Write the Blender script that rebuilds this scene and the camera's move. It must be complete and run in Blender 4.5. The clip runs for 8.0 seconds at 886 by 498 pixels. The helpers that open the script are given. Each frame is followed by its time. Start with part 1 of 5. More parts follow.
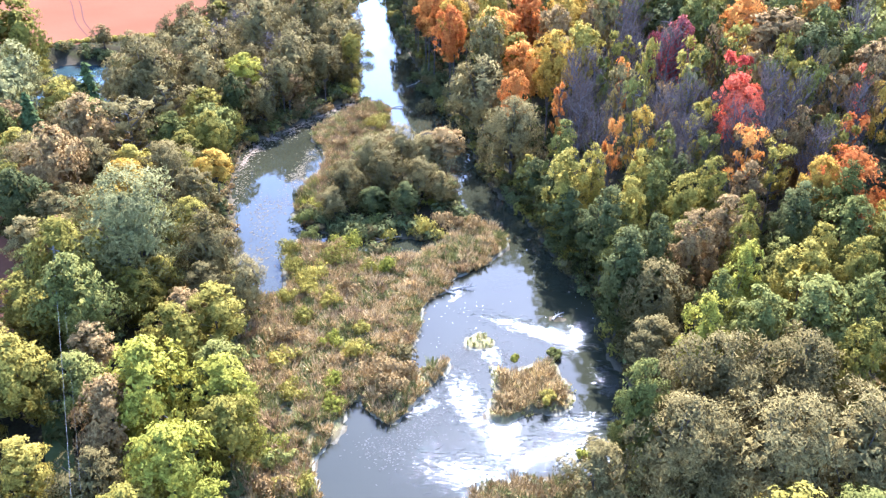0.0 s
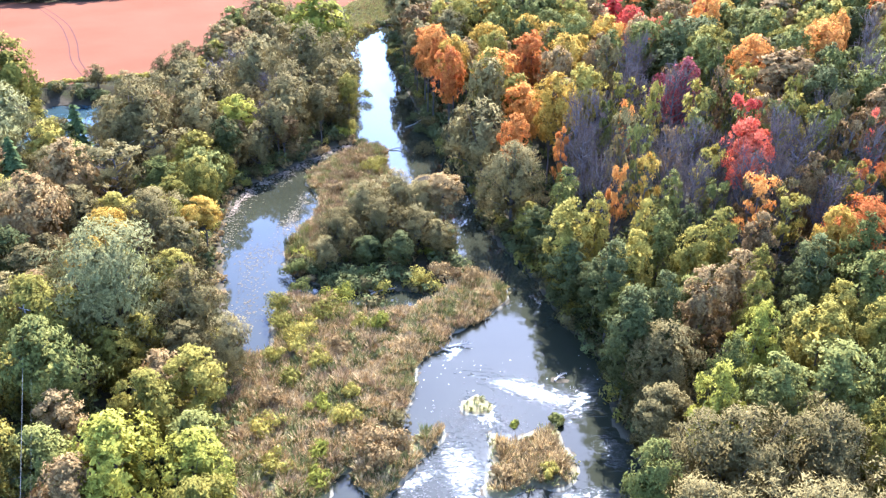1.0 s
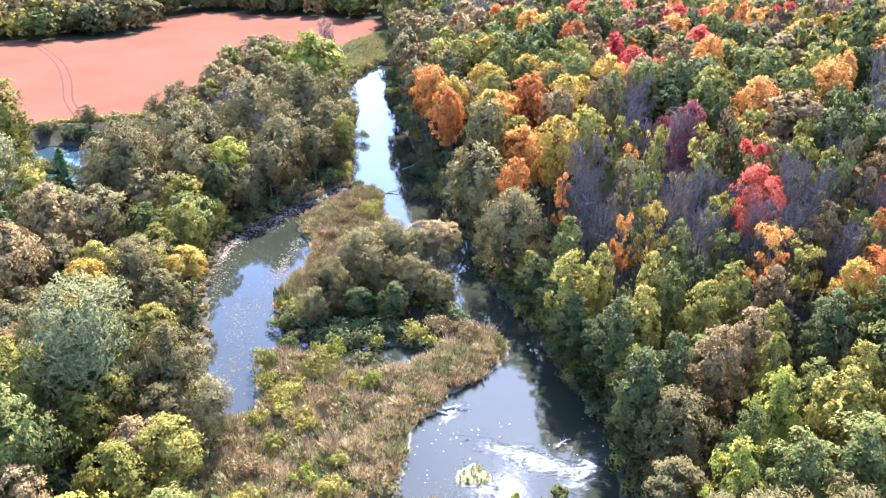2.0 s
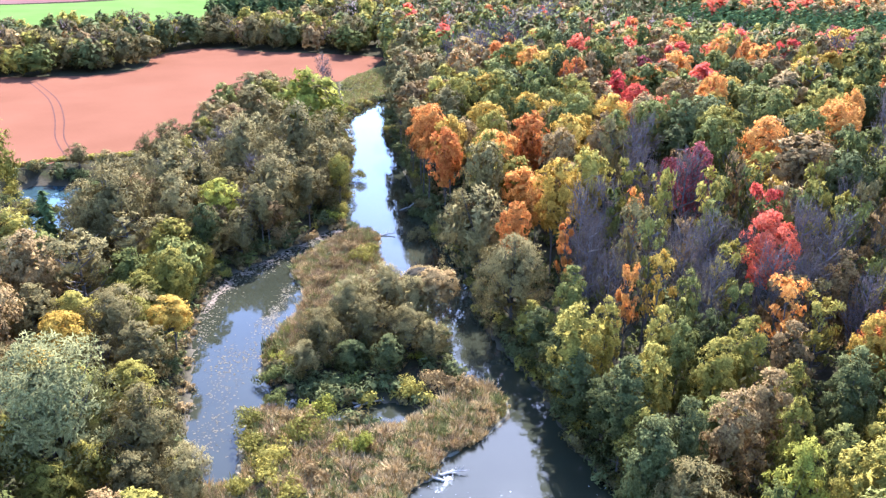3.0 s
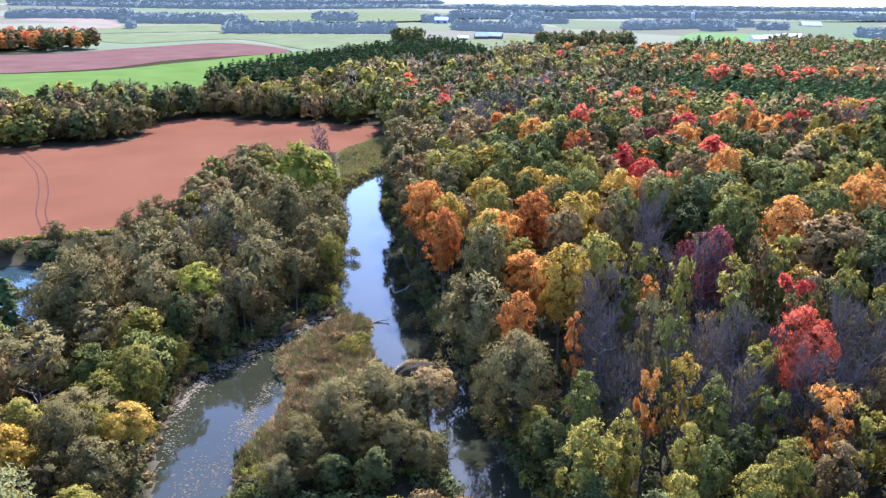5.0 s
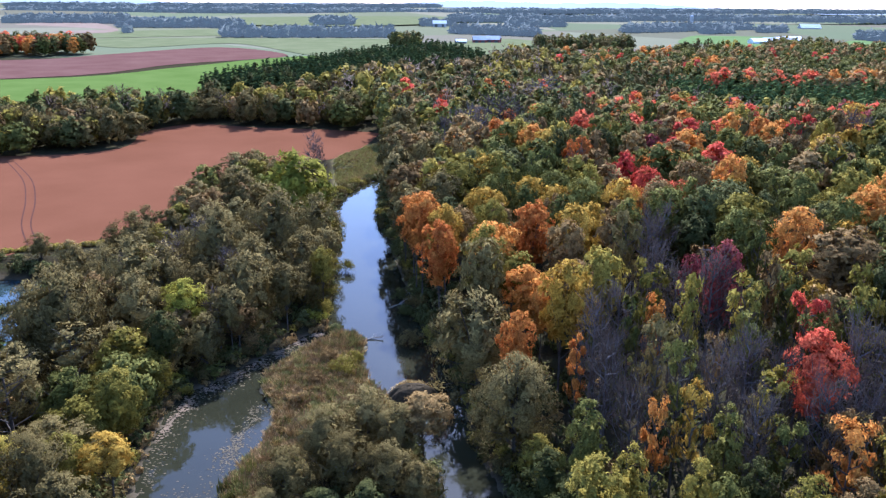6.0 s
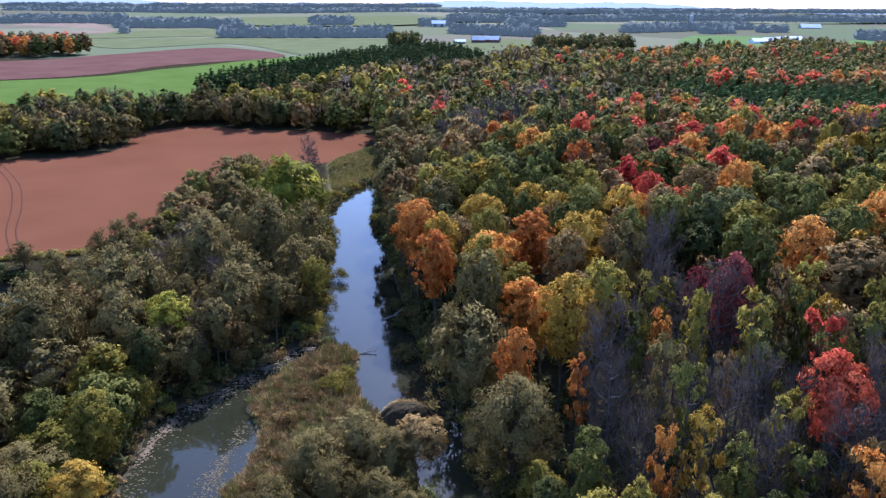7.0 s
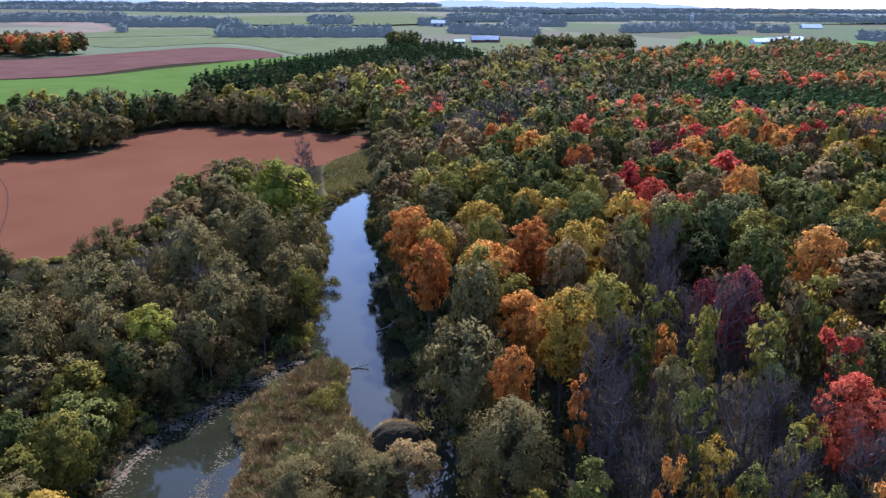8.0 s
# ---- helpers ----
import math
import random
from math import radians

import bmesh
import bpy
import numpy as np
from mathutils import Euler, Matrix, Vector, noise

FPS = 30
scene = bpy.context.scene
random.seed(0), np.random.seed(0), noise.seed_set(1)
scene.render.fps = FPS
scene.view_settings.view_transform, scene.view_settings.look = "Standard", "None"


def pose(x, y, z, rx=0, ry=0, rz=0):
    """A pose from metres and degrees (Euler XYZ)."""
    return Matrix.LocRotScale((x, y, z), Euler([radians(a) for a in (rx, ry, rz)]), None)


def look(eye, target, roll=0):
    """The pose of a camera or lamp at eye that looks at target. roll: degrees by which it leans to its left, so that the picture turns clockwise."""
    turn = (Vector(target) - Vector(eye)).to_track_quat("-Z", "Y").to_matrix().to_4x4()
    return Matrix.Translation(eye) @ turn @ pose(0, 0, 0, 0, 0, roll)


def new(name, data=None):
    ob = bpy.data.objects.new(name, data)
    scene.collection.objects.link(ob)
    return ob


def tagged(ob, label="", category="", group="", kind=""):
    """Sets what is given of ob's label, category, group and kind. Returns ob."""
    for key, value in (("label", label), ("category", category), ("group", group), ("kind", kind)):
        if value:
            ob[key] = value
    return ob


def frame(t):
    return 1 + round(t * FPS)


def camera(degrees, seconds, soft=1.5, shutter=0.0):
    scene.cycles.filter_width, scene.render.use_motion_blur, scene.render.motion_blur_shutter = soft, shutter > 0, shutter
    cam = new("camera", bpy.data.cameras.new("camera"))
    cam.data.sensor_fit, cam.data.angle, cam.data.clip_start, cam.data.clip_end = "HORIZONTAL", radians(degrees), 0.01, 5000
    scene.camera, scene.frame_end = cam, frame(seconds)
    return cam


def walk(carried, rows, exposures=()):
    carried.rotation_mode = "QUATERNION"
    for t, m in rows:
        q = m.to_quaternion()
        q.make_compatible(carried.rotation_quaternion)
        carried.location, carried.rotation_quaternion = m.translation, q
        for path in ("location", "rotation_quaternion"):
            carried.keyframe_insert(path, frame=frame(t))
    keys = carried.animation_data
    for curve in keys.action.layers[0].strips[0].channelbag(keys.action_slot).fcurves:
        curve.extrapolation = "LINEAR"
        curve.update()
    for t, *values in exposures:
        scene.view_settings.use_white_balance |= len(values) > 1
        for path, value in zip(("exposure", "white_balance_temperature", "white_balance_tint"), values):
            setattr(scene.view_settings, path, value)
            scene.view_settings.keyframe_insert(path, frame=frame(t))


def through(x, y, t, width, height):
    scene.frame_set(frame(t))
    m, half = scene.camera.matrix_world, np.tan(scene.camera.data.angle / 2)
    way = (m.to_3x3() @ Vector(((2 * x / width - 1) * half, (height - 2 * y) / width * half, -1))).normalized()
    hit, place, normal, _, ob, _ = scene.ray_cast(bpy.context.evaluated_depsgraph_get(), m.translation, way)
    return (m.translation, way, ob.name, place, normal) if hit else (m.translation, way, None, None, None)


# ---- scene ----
cam = camera(58.8, 8.0, 1.35)
PATH = [
    (0, (-0.649, 0.446, 49.614), (-0.622, 2.184, 48.624), 1.1),
    (0.5, (-0.203, 3.07, 49.679), (-0.181, 4.827, 48.723), 1.0),
    (1, (0.179, 5.687, 49.725), (0.197, 7.462, 48.804), 1.0),
    (1.5, (0.525, 8.273, 49.747), (0.54, 10.067, 48.863), 1.0),
    (3, (1.234, 16.05, 49.723), (1.245, 17.894, 48.95), 1.0),
    (3.5, (1.473, 18.65, 49.714), (1.481, 20.51, 48.978), 1.0),
    (4, (1.689, 21.256, 49.717), (1.694, 23.131, 49.019), 1.0),
    (4.5, (1.883, 23.802, 49.744), (1.886, 25.69, 49.084), 0.9),
    (5, (2.082, 26.298, 49.784), (2.083, 28.198, 49.159), 0.9),
    (6.5, (2.78, 33.622, 49.951), (2.784, 35.524, 49.334), 0.7),
    (7, (3.09, 36.053, 49.957), (3.094, 37.956, 49.339), 0.7),
    (7.5, (3.416, 38.48, 49.975), (3.42, 40.382, 49.357), 0.7),
    (8, (3.734, 40.914, 49.966), (3.739, 42.816, 49.347), 0.8),
]
EXPOSURES = [(t, stops, 4900, 22) for t, stops in ((0, 3.05), (1.5, 3.0), (3.5, 2.72), (4.5, 2.36), (5.2, 2.0), (6.3, 1.48), (8, 1.14))]
walk(cam, [(t, look(eye, target, roll)) for t, eye, target, roll in PATH], EXPOSURES)

# ---- light: low autumn sun ahead and a little to the right of the flight ----
SUN_HEIGHT, SUN_WAY = 42.5, 7.0
world = bpy.data.worlds.new("sky")
scene.world = world
world.use_nodes = True
wt = world.node_tree
sky = wt.nodes.new("ShaderNodeTexSky")
sky.sky_type = "NISHITA"
sky.sun_disc = False
sky.sun_elevation, sky.sun_rotation = radians(SUN_HEIGHT), radians(SUN_WAY)
sky.air_density, sky.dust_density, sky.ozone_density = 1.0, 0.7, 2.5
wt.nodes["Background"].inputs["Strength"].default_value = 0.12
wt.links.new(sky.outputs["Color"], wt.nodes["Background"].inputs["Color"])
sun = new("sun", bpy.data.lights.new("sun", "SUN"))
sun.data.energy, sun.data.angle, sun.data.color = 4.0, radians(0.53), (1.0, 0.93, 0.82)
a, e = radians(SUN_WAY), radians(SUN_HEIGHT)
sun.matrix_world = look((60, 120, 300), (60 - math.sin(a) * math.cos(e), 120 - math.cos(a) * math.cos(e), 300 - math.sin(e)))


# ---- materials ----
def material(name):
    m = bpy.data.materials.new(name)
    m.use_nodes = True
    return m, m.node_tree, m.node_tree.nodes["Principled BSDF"]


def node(tree, kind, **inputs):
    n = tree.nodes.new("ShaderNode" + kind)
    for k, v in inputs.items():
        n.inputs[k.replace("_", " ")].default_value = v
    return n


def maths(tree, op, a, b):
    n = tree.nodes.new("ShaderNodeMath")
    n.operation = op
    for i, v in enumerate((a, b)):
        if isinstance(v, (int, float)):
            n.inputs[i].default_value = v
        else:
            tree.links.new(v, n.inputs[i])
    return n.outputs[0]


def ramp(tree, value, *stops):
    n = tree.nodes.new("ShaderNodeValToRGB")
    el = n.color_ramp.elements
    while len(el) < len(stops):
        el.new(0.5)
    for s, (p, c) in zip(el, stops):
        s.position = p
        s.color = (*c, 1) if isinstance(c, tuple) else (c, c, c, 1)
    tree.links.new(value, n.inputs["Fac"])
    return n.outputs["Color"]


def mix(tree, fac, a, b):
    n = tree.nodes.new("ShaderNodeMix")
    n.data_type = "RGBA"
    for sock, v in ((n.inputs[0], fac), (n.inputs[6], a), (n.inputs[7], b)):
        if isinstance(v, (int, float)):
            sock.default_value = v
        elif isinstance(v, tuple):
            sock.default_value = (*v, 1)
        else:
            tree.links.new(v, sock)
    return n.outputs[2]


def noise_at(tree, scale, detail=4.0, rough=0.55, vector=None):
    n = node(tree, "TexNoise", Scale=scale, Detail=detail, Roughness=rough)
    if vector is None:
        vector = tree.nodes.new("ShaderNodeNewGeometry").outputs["Position"]
    tree.links.new(vector, n.inputs["Vector"])
    return n.outputs["Fac"]


def bump(tree, bsdf, height, strength, distance=0.1):
    n = node(tree, "Bump", Strength=strength, Distance=distance)
    tree.links.new(height, n.inputs["Height"])
    tree.links.new(n.outputs["Normal"], bsdf.inputs["Normal"])


def leaf_material(name, colour, second, through=0.45, spread=0.16, gloss=0.01):
    """Foliage: diffuse leaves that let light through, varied by plant and by leaf."""
    m, t, bsdf = material(name)
    obj = t.nodes.new("ShaderNodeObjectInfo").outputs["Random"]
    isl = t.nodes.new("ShaderNodeNewGeometry").outputs["Random Per Island"]
    patch = noise_at(t, 0.35, 2.0)
    f = maths(t, "ADD", maths(t, "MULTIPLY", obj, 0.45), maths(t, "MULTIPLY", patch, 0.55))
    f = maths(t, "ADD", f, maths(t, "MULTIPLY", maths(t, "SUBTRACT", isl, 0.5), 0.28))
    col = mix(t, ramp(t, f, (0.25, 0.0), (0.75, 1.0)), colour, second)
    hsv = t.nodes.new("ShaderNodeHueSaturation")
    t.links.new(col, hsv.inputs["Color"])
    v = maths(t, "ADD", 1.0 - spread, maths(t, "MULTIPLY", isl, 2 * spread))
    grain = noise_at(t, 5.0, 4.0, 0.75)
    v = maths(t, "MULTIPLY", v, ramp(t, grain, (0.35, 0.5), (0.5, 1.0), (0.65, 1.18)))
    t.links.new(maths(t, "MULTIPLY", v, maths(t, "ADD", 0.95, maths(t, "MULTIPLY", obj, 0.4))), hsv.inputs["Value"])
    bump(t, bsdf, grain, 0.6, 0.2)
    t.links.new(hsv.outputs["Color"], bsdf.inputs["Base Color"])
    bsdf.inputs["Roughness"].default_value = 0.7
    bsdf.inputs["Specular IOR Level"].default_value = gloss
    tr = node(t, "BsdfTranslucent")
    t.links.new(hsv.outputs["Color"], tr.inputs["Color"])
    sh = t.nodes.new("ShaderNodeMixShader")
    sh.inputs[0].default_value = through
    t.links.new(bsdf.outputs[0], sh.inputs[1])
    t.links.new(tr.outputs[0], sh.inputs[2])
    t.links.new(sh.outputs[0], t.nodes["Material Output"].inputs["Surface"])
    return m


def plain_material(name, a, b, scale=2.0, rough=0.85, relief=0.3, metal=0.0):
    m, t, bsdf = material(name)
    n1, n2 = noise_at(t, scale, 5.0), noise_at(t, scale * 0.13, 3.0)
    f = maths(t, "ADD", maths(t, "MULTIPLY", n1, 0.55), maths(t, "MULTIPLY", n2, 0.45))
    t.links.new(ramp(t, f, (0.36, a), (0.64, b)), bsdf.inputs["Base Color"])
    bsdf.inputs["Roughness"].default_value = rough
    bsdf.inputs["Metallic"].default_value = metal
    bsdf.inputs["Specular IOR Level"].default_value = 0.5 if rough < 0.75 else 0.05
    bump(t, bsdf, n1, relief)
    return m


BARK = plain_material("bark", (0.06, 0.05, 0.04), (0.13, 0.11, 0.09), 6.0, 0.9, 0.6)
GREY_BARK = plain_material("grey_bark", (0.08, 0.07, 0.065), (0.17, 0.15, 0.145), 5.0, 0.9, 0.5)
DEADWOOD = plain_material("dead_wood", (0.25, 0.22, 0.18), (0.45, 0.41, 0.35), 5.0, 0.8, 0.5)

# kind: name, label, crown form, leaf colours, bark
KINDS = {
    "W": ("willow_tree", "grey-green willow tree with a broad rounded crown", "willow", (0.126, 0.094, 0.03), (0.178, 0.134, 0.045)),
    "P": ("white_willow_tree", "pale silvery-green willow with a wide domed crown", "willow", (0.142, 0.13, 0.042), (0.186, 0.164, 0.056)),
    "Y": ("ash_tree", "yellow-green broadleaf tree turning in early autumn", "round", (0.188, 0.158, 0.027), (0.28, 0.215, 0.037)),
    "L": ("lime_tree", "bright lime-green broadleaf tree with a full crown", "round", (0.18, 0.17, 0.022), (0.285, 0.25, 0.034)),
    "G": ("green_tree", "mid-green broadleaf tree still in summer leaf", "round", (0.09, 0.093, 0.021), (0.165, 0.15, 0.034)),
    "D": ("shade_tree", "dark green broadleaf tree with dense leaves", "round", (0.055, 0.058, 0.017), (0.1, 0.098, 0.03)),
    "O": ("orange_maple_tree", "orange autumn maple tree with a full crown", "tall", (0.46, 0.135, 0.03), (0.5, 0.235, 0.046)),
    "R": ("red_maple_tree", "bright red autumn maple tree", "tall", (0.5, 0.058, 0.042), (0.54, 0.14, 0.058)),
    "M": ("crimson_maple_tree", "dark crimson autumn maple tree", "tall", (0.19, 0.042, 0.045), (0.3, 0.09, 0.068)),
    "A": ("golden_tree", "golden yellow autumn tree", "tall", (0.33, 0.195, 0.024), (0.42, 0.265, 0.042)),
    "T": ("rust_tree", "rust-brown autumn tree with thinning leaves", "round", (0.175, 0.106, 0.038), (0.25, 0.16, 0.056)),
    "B": ("bare_tree", "nearly bare grey tree with fine upright twigs", "bare", (0.079, 0.059, 0.047), (0.131, 0.101, 0.082)),
    "K": ("young_conifer_tree", "mid-green young conifer with a pointed crown", "conifer", (0.09, 0.122, 0.038), (0.15, 0.178, 0.058)),
    "C": ("conifer_tree", "dark green conifer with a pointed crown", "conifer", (0.048, 0.066, 0.022), (0.088, 0.107, 0.034)),
}
LEAF = {k: leaf_material(v[0] + "_leaf", v[3], v[4], 0.1 if k in "BCK" else 0.34 if k in "RO" else 0.26 if k in "YLAM" else 0.16, 0.16, 0.0 if k in "BCK" else 0.01) for k, v in KINDS.items()}
SEDGE = leaf_material("dry_sedge", (0.23, 0.15, 0.058), (0.35, 0.243, 0.1), 0.18, 0.28)
DEAD_SEDGE = leaf_material("dead_sedge", (0.13, 0.078, 0.036), (0.22, 0.14, 0.062), 0.15, 0.28)
STRAW = leaf_material("straw_grass", (0.3, 0.195, 0.065), (0.43, 0.3, 0.115), 0.2, 0.35)
FERN = leaf_material("green_sedge", (0.14, 0.136, 0.036), (0.245, 0.215, 0.066), 0.18, 0.28)


def ground_material():
    m, t, bsdf = material("ground")
    shore = t.nodes.new("ShaderNodeAttribute")
    shore.attribute_name = "shore"
    marsh = t.nodes.new("ShaderNodeAttribute")
    marsh.attribute_name = "marsh"
    pos = t.nodes.new("ShaderNodeNewGeometry").outputs["Position"]
    fine, mid, big = noise_at(t, 3.0, 6.0), noise_at(t, 0.35, 4.0), noise_at(t, 0.05, 3.0)
    litter = ramp(t, maths(t, "ADD", maths(t, "MULTIPLY", fine, 0.5), maths(t, "MULTIPLY", mid, 0.5)),
                  (0.3, (0.02, 0.016, 0.01)), (0.5, (0.042, 0.034, 0.018)), (0.7, (0.055, 0.058, 0.02)))
    wet = ramp(t, maths(t, "ADD", maths(t, "MULTIPLY", fine, 0.5), maths(t, "MULTIPLY", mid, 0.5)),
               (0.3, (0.1, 0.085, 0.04)), (0.5, (0.19, 0.15, 0.07)), (0.7, (0.2, 0.21, 0.07)))
    col = mix(t, marsh.outputs["Fac"], litter, wet)
    edge = maths(t, "ADD", shore.outputs["Fac"], maths(t, "MULTIPLY", maths(t, "SUBTRACT", mid, 0.5), 1.6))
    mud = ramp(t, maths(t, "MULTIPLY", edge, 0.5), (0.0, 1.0), (0.45, 0.0))
    col = mix(t, mud, col, mix(t, fine, (0.05, 0.04, 0.024), (0.12, 0.095, 0.058)))
    rim = ramp(t, maths(t, "ADD", shore.outputs["Fac"], maths(t, "MULTIPLY", fine, 0.35)), (0.08, 0.0), (0.16, 1.0), (0.42, 1.0), (0.5, 0.0))
    place = t.nodes.new("ShaderNodeSeparateXYZ")
    t.links.new(pos, place.inputs[0])
    rim = maths(t, "MULTIPLY", rim, ramp(t, maths(t, "DIVIDE", place.outputs["Y"], 1000.0), (0.15, 1.0), (0.18, 0.0)))
    rim = maths(t, "MULTIPLY", maths(t, "MULTIPLY", rim, marsh.outputs["Fac"]), ramp(t, big, (0.38, 0.0), (0.46, 1.0)))
    col = mix(t, rim, col, (0.2, 0.18, 0.12))
    # farmland far away: patches of stubble, grass and ploughed soil
    sc = t.nodes.new("ShaderNodeMapping")
    sc.inputs["Scale"].default_value = (0.0042, 0.0026, 0.0)
    sc.inputs["Rotation"].default_value = (0, 0, 0.25)
    t.links.new(pos, sc.inputs["Vector"])
    vor = node(t, "TexVoronoi", Scale=1.0)
    t.links.new(sc.outputs[0], vor.inputs["Vector"])
    sep = t.nodes.new("ShaderNodeSeparateColor")
    t.links.new(vor.outputs["Color"], sep.inputs[0])
    farm = ramp(t, sep.outputs[0], (0.0, (0.19, 0.17, 0.1)), (0.25, (0.12, 0.14, 0.075)), (0.45, (0.23, 0.2, 0.135)), (0.65, (0.115, 0.14, 0.07)), (0.8, (0.15, 0.105, 0.085)), (0.95, (0.2, 0.2, 0.125)))
    farm = mix(t, maths(t, "MULTIPLY", noise_at(t, 0.02, 5.0), 0.5), farm, (0.12, 0.13, 0.07))
    xyz = t.nodes.new("ShaderNodeSeparateXYZ")
    t.links.new(pos, xyz.inputs[0])
    far = ramp(t, maths(t, "DIVIDE", xyz.outputs["Y"], 1000.0), (0.6, 0.0), (0.64, 1.0))
    col = mix(t, far, col, farm)
    t.links.new(col, bsdf.inputs["Base Color"])
    bsdf.inputs["Roughness"].default_value = 0.95
    bsdf.inputs["Specular IOR Level"].default_value = 0.0
    bump(t, bsdf, fine, 0.6, 0.15)
    return m


# riffles: streaks of broken water, from x, y to x, y, and their half width
RIFFLES = ((5.1, 72.6, 16.1, 67.3, 1.9), (16.6, 71.7, 13.3, 66.0, 1.7), (4.3, 68.3, 6.1, 64.5, 1.7), (1.5, 62.6, 3.9, 54.5, 2.5), (-0.7, 49.6, 6.0, 48.3, 3.2), (9.6, 54.5, 16.5, 55.8, 1.9), (9.2, 51.7, 15.7, 51.8, 3.2), (16.8, 62.8, 17.1, 60.2, 1.7), (3.0, 78.4, 1.7, 75.9, 0.9), (-3.9, 55.5, 0.9, 59.1, 1.2))


def water_material(name, deep, riffled):
    m, t, bsdf = material(name)
    pos = t.nodes.new("ShaderNodeNewGeometry").outputs["Position"]
    st = noise_at(t, 0.12, 3.0)
    t.links.new(mix(t, st, deep, tuple(c * 1.8 for c in deep)), bsdf.inputs["Base Color"])
    bsdf.inputs["IOR"].default_value = 1.33
    bsdf.inputs["Roughness"].default_value = 0.02
    bsdf.inputs["Specular IOR Level"].default_value = 0.55
    calm = maths(t, "MULTIPLY", noise_at(t, 1.3, 3.0), 0.005)
    height = calm
    if riffled:
        mask = None
        for ax, ay, bx, by, r in RIFFLES:
            length = math.hypot(bx - ax, by - ay)
            local = t.nodes.new("ShaderNodeMapping")
            local.vector_type = "TEXTURE"
            local.inputs["Location"].default_value = ((ax + bx) / 2, (ay + by) / 2, 0)
            local.inputs["Rotation"].default_value = (0, 0, math.atan2(by - ay, bx - ax))
            local.inputs["Scale"].default_value = (length / 2 + r, r, 1)
            t.links.new(pos, local.inputs["Vector"])
            d = t.nodes.new("ShaderNodeVectorMath")
            d.operation = "LENGTH"
            t.links.new(local.outputs[0], d.inputs[0])
            k = maths(t, "SUBTRACT", 1.0, d.outputs["Value"])
            mask = k if mask is None else maths(t, "MAXIMUM", mask, k)
        flow = t.nodes.new("ShaderNodeMapping")
        flow.inputs["Scale"].default_value = (0.6, 1.5, 1.0)
        flow.inputs["Rotation"].default_value = (0, 0, 0.25)
        t.links.new(pos, flow.inputs["Vector"])
        ruffled = ramp(t, maths(t, "ADD", mask, maths(t, "MULTIPLY", noise_at(t, 0.25, 3.0), 0.8)), (0.0, 0.0), (0.6, 1.0))
        mask = maths(t, "ADD", mask, maths(t, "MULTIPLY", maths(t, "SUBTRACT", noise_at(t, 2.2, 6.0, 0.7, flow.outputs[0]), 0.52), 4.0))
        mask = ramp(t, mask, (0.2, 0.0), (0.75, 1.0))
        stretch = t.nodes.new("ShaderNodeMapping")
        stretch.inputs["Scale"].default_value = (1.0, 2.2, 1.0)
        t.links.new(pos, stretch.inputs["Vector"])
        rough = noise_at(t, 3.4, 3.0, 0.6, stretch.outputs[0])
        height = maths(t, "ADD", calm, maths(t, "MULTIPLY", maths(t, "MULTIPLY", rough, mask), 0.034))
        t.links.new(maths(t, "ADD", maths(t, "ADD", 0.02, maths(t, "MULTIPLY", ruffled, 0.004)), maths(t, "MULTIPLY", mask, 0.2)), bsdf.inputs["Roughness"])
    bump(t, bsdf, height, 1.0, 1.0)
    return m


# ---- plan: water, islands, fields ----
LEFT_BANK = [(-15.5, 247), (-20, 238), (-23, 222), (-22.7, 209), (-19.5, 192), (-17.5, 170), (-16, 153), (-15.3, 144), (-11.4, 142), (-8.6, 139.5),
             (-8.6, 134), (-7.2, 128), (-4, 121), (-1, 113), (2, 106), (2.4, 99), (5, 94.5), (8, 93), (9.4, 89.5), (7.5, 85.4), (5.2, 82.6), (2.4, 80.5),
             (1.5, 78), (-0.6, 75.6), (-1.6, 73.5), (-1.6, 70), (-2.3, 67), (-3.5, 63.8), (-6, 62.5), (-4.2, 62.2), (-1.6, 62.9), (0.9, 64.6), (1.2, 62.8),
             (-0.8, 59.7), (-2.8, 56.5), (-4.3, 54.5), (-5.9, 56), (-8, 57.8), (-8.5, 53.5), (-10, 51.3), (-10.5, 49.3), (-9.1, 46), (-8, 40), (-6, 34)]
RIGHT_BANK = [(-2, 33), (0, 40), (2.1, 46), (5, 48), (10.8, 48.5), (15, 49.5), (17.5, 52.5), (19, 60), (17.8, 64), (17.5, 67), (18.8, 72.5), (17, 78.5),
              (15, 83), (14, 88), (12, 95.5), (8.5, 104), (6.5, 112), (5, 126), (2.5, 136), (0.2, 142), (-2.8, 157), (-6, 175), (-9.5, 192), (-12.5, 207), (-13.5, 224), (-13, 244)]
LAGOON = [(-26, 90), (-24.3, 82.6), (-22.7, 78.7), (-20.9, 76.1), (-19.2, 76.4), (-18, 78), (-18.8, 82.7), (-19, 86), (-18.1, 89), (-17.2, 92.5), (-19.6, 95.2), (-20, 99),
          (-20, 104), (-18.2, 111), (-18.4, 118), (-20.6, 122), (-21.5, 127), (-19.3, 133), (-16.5, 138), (-14.5, 141), (-16.5, 143), (-20.8, 137), (-24.3, 131.5),
          (-27.5, 126), (-31, 121.5), (-31, 114), (-29.5, 103), (-27, 94)]
BACKWATER = [(-18.6, 90.5), (-16.5, 92.2), (-13, 90.3), (-9.9, 89.3), (-6, 90.0), (-2, 89.8), (-0.6, 87.8), (-3.1, 86.5), (-6.7, 86.8), (-11.5, 87.1), (-15.4, 88.5), (-18.2, 89.2)]
